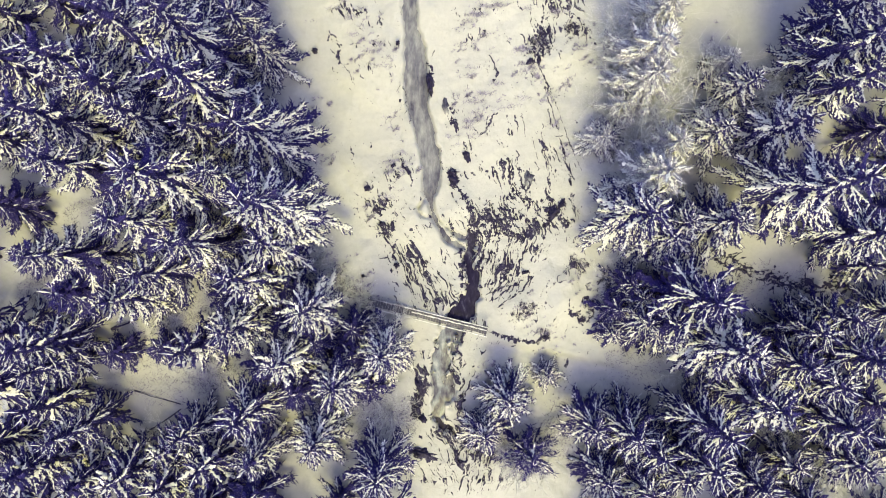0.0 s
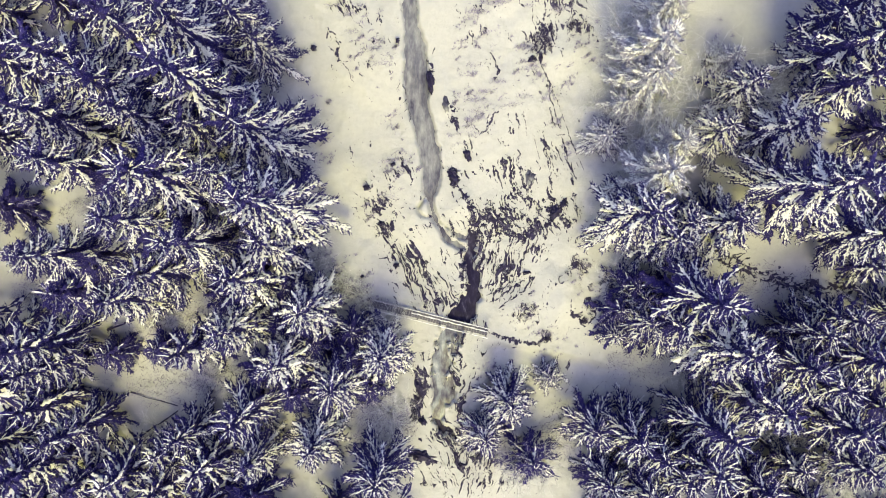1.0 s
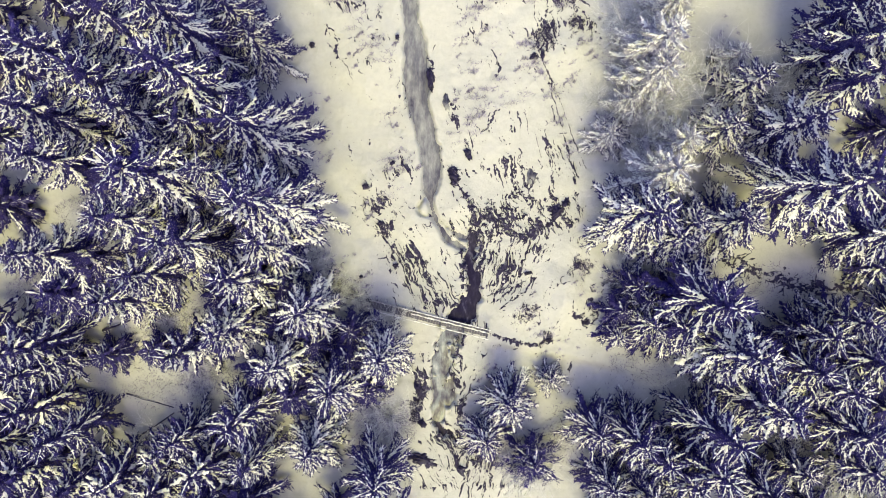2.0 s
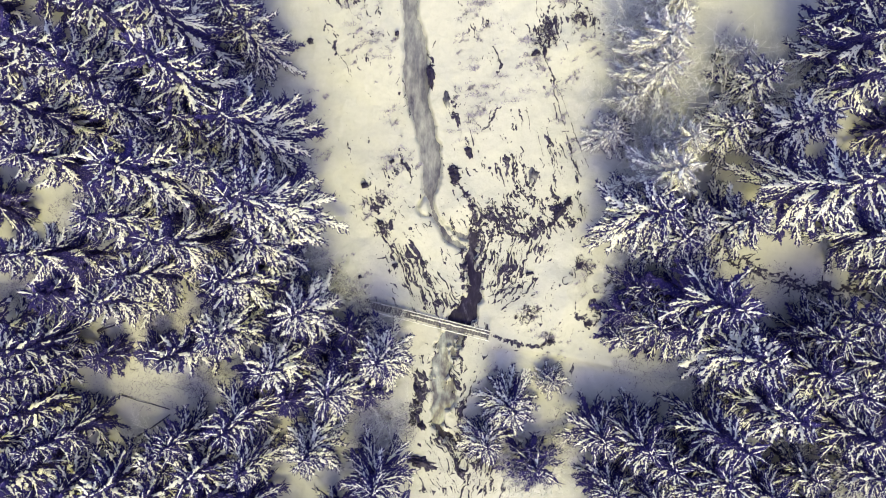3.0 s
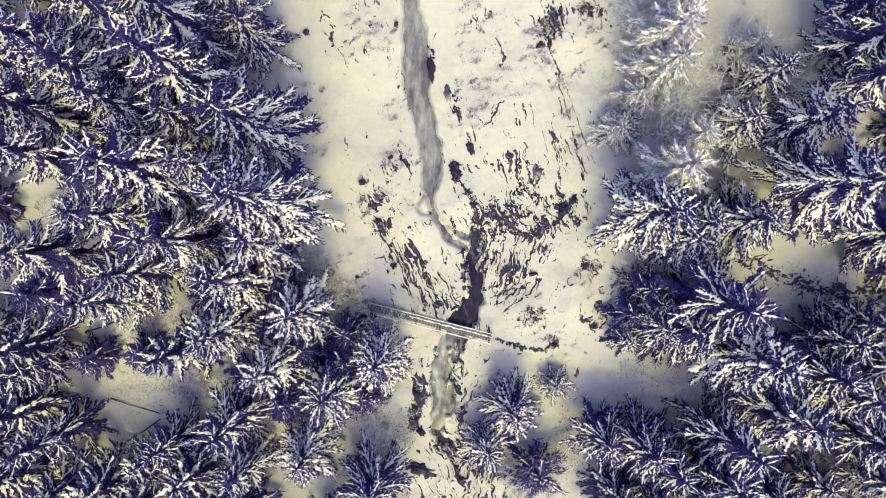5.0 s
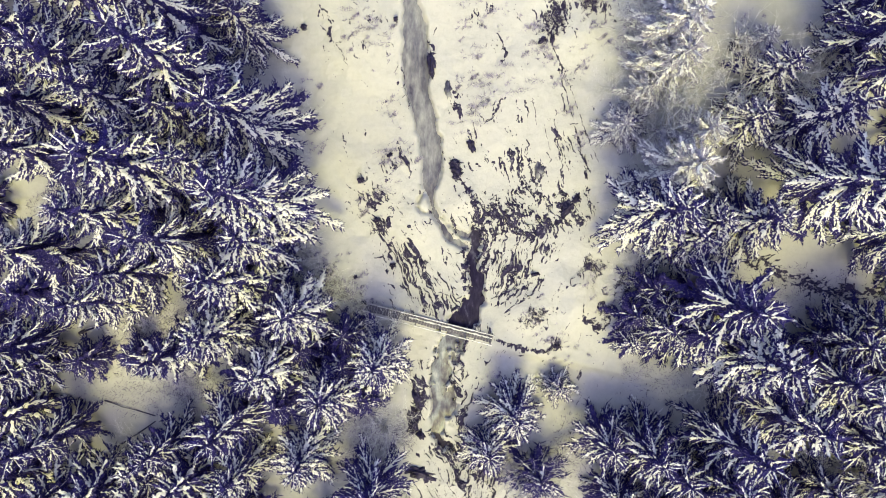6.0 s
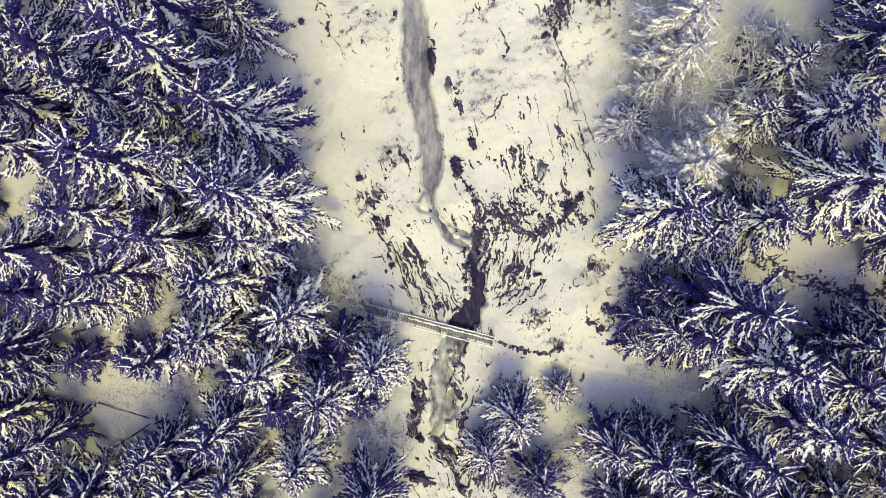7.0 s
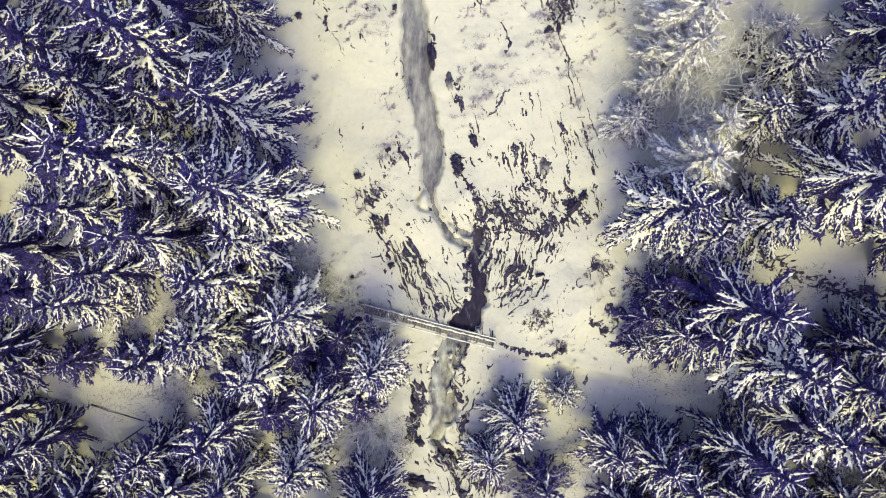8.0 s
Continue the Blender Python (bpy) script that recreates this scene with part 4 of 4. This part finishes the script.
for i, (x, y, h, r, lean, toward) in enumerate([(14.2, 8.9, 7.0, 1.5, 14, 75), (13.8, 7.2, 6.0, 1.6, 12, 60), (14.4, 11.0, 6.0, 1.3, 16, 100), (17.6, 9.2, 5.0, 1.8, 10, 80), (20.8, 9.6, 5.0, 1.8, 8, 110), (12.6, 14.6, 5.0, 1.7, 10, 60)]):
    m = pose(x, y, land(x, y) - 0.05) @ Matrix.Rotation(radians(lean), 4, Vector((-math.sin(radians(toward)), math.cos(radians(toward)), 0))) @ pose(0, 0, 0, 0, 0, 77 * i)
    ob = birch_forms[i] if i < 3 else copy_thing(birch_forms[i % 3], m)
    ob.matrix_basis = m
    ob.scale = (r / 1.7, r / 1.7, h / 7.0)
    tagged(ob, "leafless birch white with hoar frost", "tree", "frosted birches")

# ---- the wood goes on: the forest round about ----
GAPS = [(-24.5, -13.0, 3.6, 2.2), (15.5, 16.5, 6.5, 3.2), (15.0, 10.5, 4.5, 7.0), (11.0, -8.0, 4.0, 3.0), (-24.2, 2.0, 4.6, 1.9), (-28.5, -3.6, 3.5, 1.5), (-21.5, -9.8, 5.5, 1.6), (-20.0, -5.0, 3.4, 1.9), (22.4, -1.6, 5.6, 3.2), (23.5, 1.8, 2.5, 1.2), (18.5, 5.8, 2.5, 1.6),
        (14.3, 9.0, 1.6, 1.6), (19.5, 14.8, 3.6, 3.0), (25.5, -13.0, 3.0, 1.5), (14.5, -9.0, 2.4, 2.2), (30.5, 9.0, 2.0, 2.0), (10.5, -17.0, 1.6, 3.0), (-4.6, -12.2, 2.6, 3.0)]
taken = [(o.matrix_basis.translation.x, o.matrix_basis.translation.y) for o in scene.objects if o.parent is None and o.name.startswith("spruce_tree")]
rng = random.Random(77)
young, around = [], []
for i in range(3000):
    x, y = rng.uniform(-32, 32), rng.uniform(-19, 18)
    if any(((x - a) / c) ** 2 + ((y - b) / d) ** 2 < 1 for a, b, c, d in GAPS) or any((x - a) ** 2 + (y - b) ** 2 < 3.0 ** 2 for a, b in taken):
        continue
    if -13.5 < x < 12.5 and y > -8.5 or -3.5 < x < 9.5:
        continue
    taken.append((x, y))
    tall = rng.uniform(3.0, 6.5) if x > -9 else rng.uniform(4.0, 9.0)
    young.append((x, y, tall, 0.25 * tall + 0.7, rng.choice('ydp')))
for i in range(3000):
    x, y = rng.uniform(-42, 42), rng.uniform(-31, 28)
    if (abs(x) < 30 and -18.5 < y < 17.0) or any((x - a) ** 2 + (y - b) ** 2 < (3.4 if abs(x) < 35 and abs(y) < 23 else 5.0) ** 2 for a, b in taken) or (-13 < x < 13 if y > 0 else -3 < x < 12) or (8 < x < 25 and 0 < y < 24):
        continue
    taken.append((x, y))
    around.append((x, y, rng.uniform(9, 14) + (4 if x < -8 and y > -4 else 0), rng.uniform(2.8, 3.6), 'f'))
plant(young, "young spruces between the tall ones")
plant(around, "spruces of the forest round about")
plant([(-27.0, -17.6, 8.5, 2.6, 's'), (-20.4, -17.4, 8.0, 2.6, 's'), (-20.3, -14.4, 7.0, 2.0, 's')], "spruces of the south-west wood")


# ---- footbridge ----
def footbridge():
    rng = random.Random(5)
    root = new("footbridge")
    length, width = 8.7, 0.66
    planks = int(length / 0.2)
    for sg in (-1, 1):
        s = Soup()
        s.box(pose(0, sg * 0.2, -0.13), length, 0.12, 0.2)
        part("beam", s.v, s.f, WOOD, root, smooth=False)
        s = Soup()
        s.box(pose(0, sg * width / 2, 1.0), length, 0.07, 0.09)
        rail = part("handrail", s.v, s.f, WOOD, root, smooth=False)
        s = Soup()
        pts = [Vector((-length / 2 + length * i / 40, sg * width / 2 + rng.uniform(-0.01, 0.01), 1.07)) for i in range(11 if sg > 0 else 4, 41)]
        s.strip(pts, [0.032 * rng.uniform(0.6, 1.3) for _ in pts], 0.02)
        part("rail_snow", s.v, s.f, CLUMP, rail, "snow along the handrail")
        for i in range(6):
            s = Soup()
            s.box(pose(-length / 2 + 0.1 + (length - 0.2) * i / 5, sg * (width / 2 - 0.02), 0.45), 0.08, 0.08, 1.06)
            part("post", s.v, s.f, WOOD, root, smooth=False)
    s = Soup()
    s.box(Matrix(), 0.165, width - 0.12, 0.05)
    me = mesh_of("plank", s.v, s.f, PLANK, False)
    for i in range(planks):
        ob = new("plank", me)
        ob.parent = root
        ob.matrix_basis = pose(-length / 2 + (i + 0.5) * length / planks, rng.uniform(-0.03, 0.03), 0, 0, rng.uniform(-0.6, 0.6), rng.uniform(-1, 1))
    s = Soup()
    pts = [Vector((-length / 2 + length * i / 50, 0.02 + rng.uniform(-0.03, 0.03), 0.045)) for i in range(17, 51)]
    s.strip(pts, [0.045 * rng.uniform(0.4, 1.5) for _ in pts], 0.02)
    part("deck_snow", s.v, s.f, CLUMP, root, "trodden strip of snow along the deck")
    x0, y0, x1, y1 = -5.15, -3.95, 3.2, -6.02
    root.matrix_world = pose((x0 + x1) / 2, (y0 + y1) / 2, -0.22, 0, 0.0, math.degrees(math.atan2(y1 - y0, x1 - x0)))
    tagged(root, "narrow wooden footbridge with snow on its handrails over the stream", "bridge")


footbridge()


# ---- undergrowth ----
for x, y, h, r in [(-4.0, -12.2, 2.2, 1.9), (-8.1, -2.7, 1.2, 1.5), (-9.3, -1.5, 1.5, 1.6), (-6.1, -3.4, 0.9, 1.2), (-7.4, -3.6, 1.2, 1.3), (13.6, 7.6, 3.5, 1.8), (12.5, 15.6, 2.2, 1.8), (27.3, -16.0, 3.0, 2.0),
                   (12.9, -1.7, 1.6, 1.5), (11.7, 14.2, 1.6, 1.4), (-9.9, -0.3, 1.5, 1.4), (21.4, 10.5, 3.0, 1.7), (24.2, 11.6, 3.0, 1.8), (-21.5, -14.5, 3.0, 1.8), (17.8, -8.5, 2.5, 1.8),
                   (24.0, -12.4, 2.5, 1.8), (12.0, 3.0, 1.2, 1.2), (10.8, 10.2, 1.0, 1.2), (-10.0, 8.9, 1.2, 1.3), (-10.2, 6.0, 1.2, 1.2)]:
    bare_tree(x, y, h, r, "leafless shrubs")


def tufts(name, spots, label, mat):
    """Dry stalks that poke through the snow: spots of (x, y, spread, count)."""
    rng = random.Random(len(spots))
    s = Soup()
    for cx, cy, rad, count in spots:
        for i in range(count):
            if i == 0 or rng.random() < 0.22:
                mx, my, ml = rng.gauss(cx, rad * 0.5), rng.gauss(cy, rad * 0.5), rng.uniform(0.02, 0.3)
            run = rng.gauss(0, ml)
            x, y = mx + 0.75 * run + rng.gauss(0, 0.05), my + 0.55 * run + rng.gauss(0, 0.05)
            z = land(x, y)
            for k in range(5):
                a = rng.uniform(0, 6.28)
                d = Vector((math.cos(a), math.sin(a), 0))
                q = rng.uniform(0.06, 0.2)
                p = Vector((x + rng.uniform(-0.05, 0.05), y + rng.uniform(-0.05, 0.05), z + 0.01))
                w = Vector((-d.y, d.x, 0)) * rng.uniform(0.008, 0.018)
                tip = p + d * q + Vector((0, 0, rng.uniform(0.03, 0.16)))
                s.add([p - w, p + w, tip, p + Vector((0, 0, 0.03)) + d * q * 0.3], [(0, 1, 2), (0, 3, 2), (1, 2, 3)])
    return tagged(part(name, s.v, s.f, mat, smooth=False), label, "grass", kind="stuff")


tufts("dry_grass", [(-5.5, 14.6, 2.4, 119), (-3.6, 12.8, 1.4, 51), (2.2, 15.0, 2.0, 102), (1.6, 11.6, 1.6, 68), (2.6, 10.4, 1.4, 51), (5.0, 13.2, 1.6, 76), (6.8, 12.6, 1.0, 68), (-3.2, 6.0, 1.2, 93),
                    (-3.6, 9.0, 1.0, 42), (6.0, -4.6, 1.4, 85), (-8.0, -2.4, 2.0, 260), (-6.0, -3.2, 1.3, 160), (-9.4, -0.9, 1.4, 153)], "dry grass stalks poking through the snow", TWIG)
tufts("dry_grass", [(8.8, 12.0, 1.0, 51), (9.8, 14.6, 1.2, 59), (7.4, 10.8, 0.6, 42), (8.2, 9.0, 0.6, 42), (8.9, 7.2, 0.6, 42), (12.0, 12.5, 2.0, 119), (10.8, -3.0, 1.4, 68), (3.6, -8.5, 1.2, 51), (8.5, -7.0, 1.2, 51),
                    (-8.5, 7.0, 1.2, 51), (-9.0, 10.6, 1.2, 59), (-4.8, 3.2, 1.2, 68), (19.0, 14.0, 2.0, 68)], "withered stalks along the snowy clearing", TWIG)
def undergrowth(spots, label, mat, seed):
    """A low tangle of twigs and stalks lying half under the snow: spots of (x, y, reach x, reach y, count)."""
    r = np.random.default_rng(seed)
    P = []
    for cx, cy, rx, ry, count in spots:
        count = int(count * 1.3)
        a, q = r.uniform(0, 6.283, count), np.sqrt(r.uniform(0, 1, count))
        px, py = cx + rx * q * np.cos(a), cy + ry * q * np.sin(a)
        keep = value_noise(px * 0.9, py * 0.9, seed) + 0.6 * value_noise(px * 2.6, py * 2.6, seed + 1) > r.uniform(-0.9, 0.6, count) + 1.5 * (q - 0.45)
        P.append(np.stack([px[keep], py[keep]], -1))
    P = np.concatenate(P)
    n = len(P)
    z = slope_z(P[:, 0], P[:, 1]) + 0.25 * fractal(P[:, 0] * 0.22, P[:, 1] * 0.22, 3, 3) + 0.05 * fractal(P[:, 0] * 1.3, P[:, 1] * 1.3, 9, 3)
    a = r.uniform(0, 6.283, n)
    L = r.uniform(0.08, 0.34, n)
    d = np.stack([np.cos(a), np.sin(a)], -1)
    w = np.stack([-d[:, 1], d[:, 0]], -1) * r.uniform(0.007, 0.016, n)[:, None]
    base = np.concatenate([P, (z + 0.03)[:, None]], 1)
    up = r.uniform(0.02, 0.25, n)
    V = np.stack([base - np.pad(w, ((0, 0), (0, 1))), base + np.pad(w, ((0, 0), (0, 1))), base + np.concatenate([d * L[:, None], up[:, None]], 1)], 1).reshape(-1, 3)
    return tagged(part("undergrowth", V.tolist(), [(3 * i, 3 * i + 1, 3 * i + 2) for i in range(n)], mat, smooth=False), label, "undergrowth", kind="stuff")


# scrub patches that also darken the wood floor in place of tree shade
WOODS = [(-24.5, 2.2, 4.0, 1.8, 2200), (-28.5, -3.6, 4.5, 2.4, 3600), (-20.5, -5.0, 4.0, 2.4, 2600), (-21.5, -9.8, 7.5, 2.6, 2200), (-16.5, -9.5, 3.5, 2.5, 2200), (-5.3, -12.6, 2.0, 2.8, 1600),
         (12.6, 15.2, 1.6, 2.0, 350), (22.0, -2.4, 6.0, 1.6, 1600), (14.2, -8.8, 3.0, 1.8, 600),
         (25.5, -13.0, 3.4, 2.0, 1600), (-7.6, -3.0, 2.6, 1.1, 1700), (-5.2, -3.8, 1.6, 0.7, 900), (4.5, -15.5, 3.0, 2.4, 1600), (8.5, -13.5, 1.6, 2.6, 900), (-2.6, -12.6, 0.9, 1.6, 500)]
# grass streaks that also imitate soft shading on the snow's undulations
undergrowth([(cx + 0.45 * k, cy + 0.3 * k + 0.25 * (k % 2), 0.7, 0.18, n) for cx, cy, n in [(-7.6, 17.2, 110), (-6.4, 16.6, 90), (-8.8, 16.4, 70), (4.2, 17.2, 90), (6.6, 17.0, 110), (8.6, 16.8, 110), (2.6, 16.6, 80), (1.8, 12.4, 60), (3.4, 11.2, 60), (5.2, 10.2, 50), (2.0, 9.2, 70), (1.2, 8.2, 70), (-6.0, 15.4, 50), (-5.0, 14.2, 60), (-4.2, 13.2, 40), (-3.5, 6.4, 90), (-3.2, 5.6, 90), (1.4, 15.6, 60), (2.2, 14.6, 50), (2.4, 10.6, 50),
              (3.2, 9.4, 40), (6.0, 14.2, 60), (6.6, 12.8, 50), (9.2, 15.6, 60), (1.6, 7.6, 50), (-3.6, 9.6, 40), (5.6, -4.8, 70), (7.6, -6.1, 60), (9.6, -1.8, 60), (-3.8, 3.8, 40)] for k in (-1, 0, 1)],
            "thin grey grass in the clearing, also standing in for shading of the snow's relief", TWIG, 403)
undergrowth(WOODS, "frosted tangle of undergrowth, its mauve also standing in for shade on the snow", TWIG, 401)
undergrowth([(x, y, rx, ry, int(n * 0.45)) for x, y, rx, ry, n in WOODS], "dark withered stalks of the undergrowth, also standing in for shade on the snow", BARK, 402)
tufts("withered_scrub", [(10.2, -5.0, 0.5, 40), (10.75, -4.2, 0.4, 30), (9.8, -1.1, 0.6, 90), (11.9, -2.3, 0.9, 90), (6.0, -4.5, 0.8, 110), (7.5, -6.3, 0.5, 60),
                         (6.9, 14.4, 0.9, 160), (9.2, 15.4, 0.9, 110), (-7.4, -2.9, 1.6, 160)], "dark withered scrub poking out of the snow", BARK)


def fallen_log(x0, y0, x1, y1, r):
    root = new("fallen_log")
    s, w = Soup(), Soup()
    pts = [Vector((x0 + (x1 - x0) * k / 8, y0 + (y1 - y0) * k / 8, 0)) for k in range(9)]
    for p in pts:
        p.x += 0.9 * r * noise.noise(p * 1.3)
        p.y += 0.9 * r * noise.noise(p * 1.1 + Vector((9, 0, 0)))
        p.z = land(p.x, p.y) + r * 0.5
    s.tube(pts, [r * (1 - 0.06 * k) for k in range(9)], 8)
    w.strip([p + Vector((0, r * 0.45, r * 0.7)) for p in pts[1:6]], [r * 0.4] * 5, 0.03, 0.0, 0.5, random.Random(3))
    part("trunk", s.v, s.f, BARK, root)
    part("snow_cover", w.v, w.f, CLUMP, root, "patchy snow on the log")
    tagged(root, "dark fallen trunk half buried in snow", "log", "fallen trunks")


for x0, y0, x1, y1, r in [(-27.6, -4.2, -24.3, -1.8, 0.13), (-24.4, -11.2, -20.6, -12.2, 0.07), (22.0, -13.0, 24.2, -14.9, 0.2), (-33.6, -12.8, -29.5, -10.6, 0.09),
                          (-24.6, -15.3, -20.6, -12.6, 0.08), (-25.6, -6.2, -23.4, -5.4, 0.12)]:
    fallen_log(x0, y0, x1, y1, r)
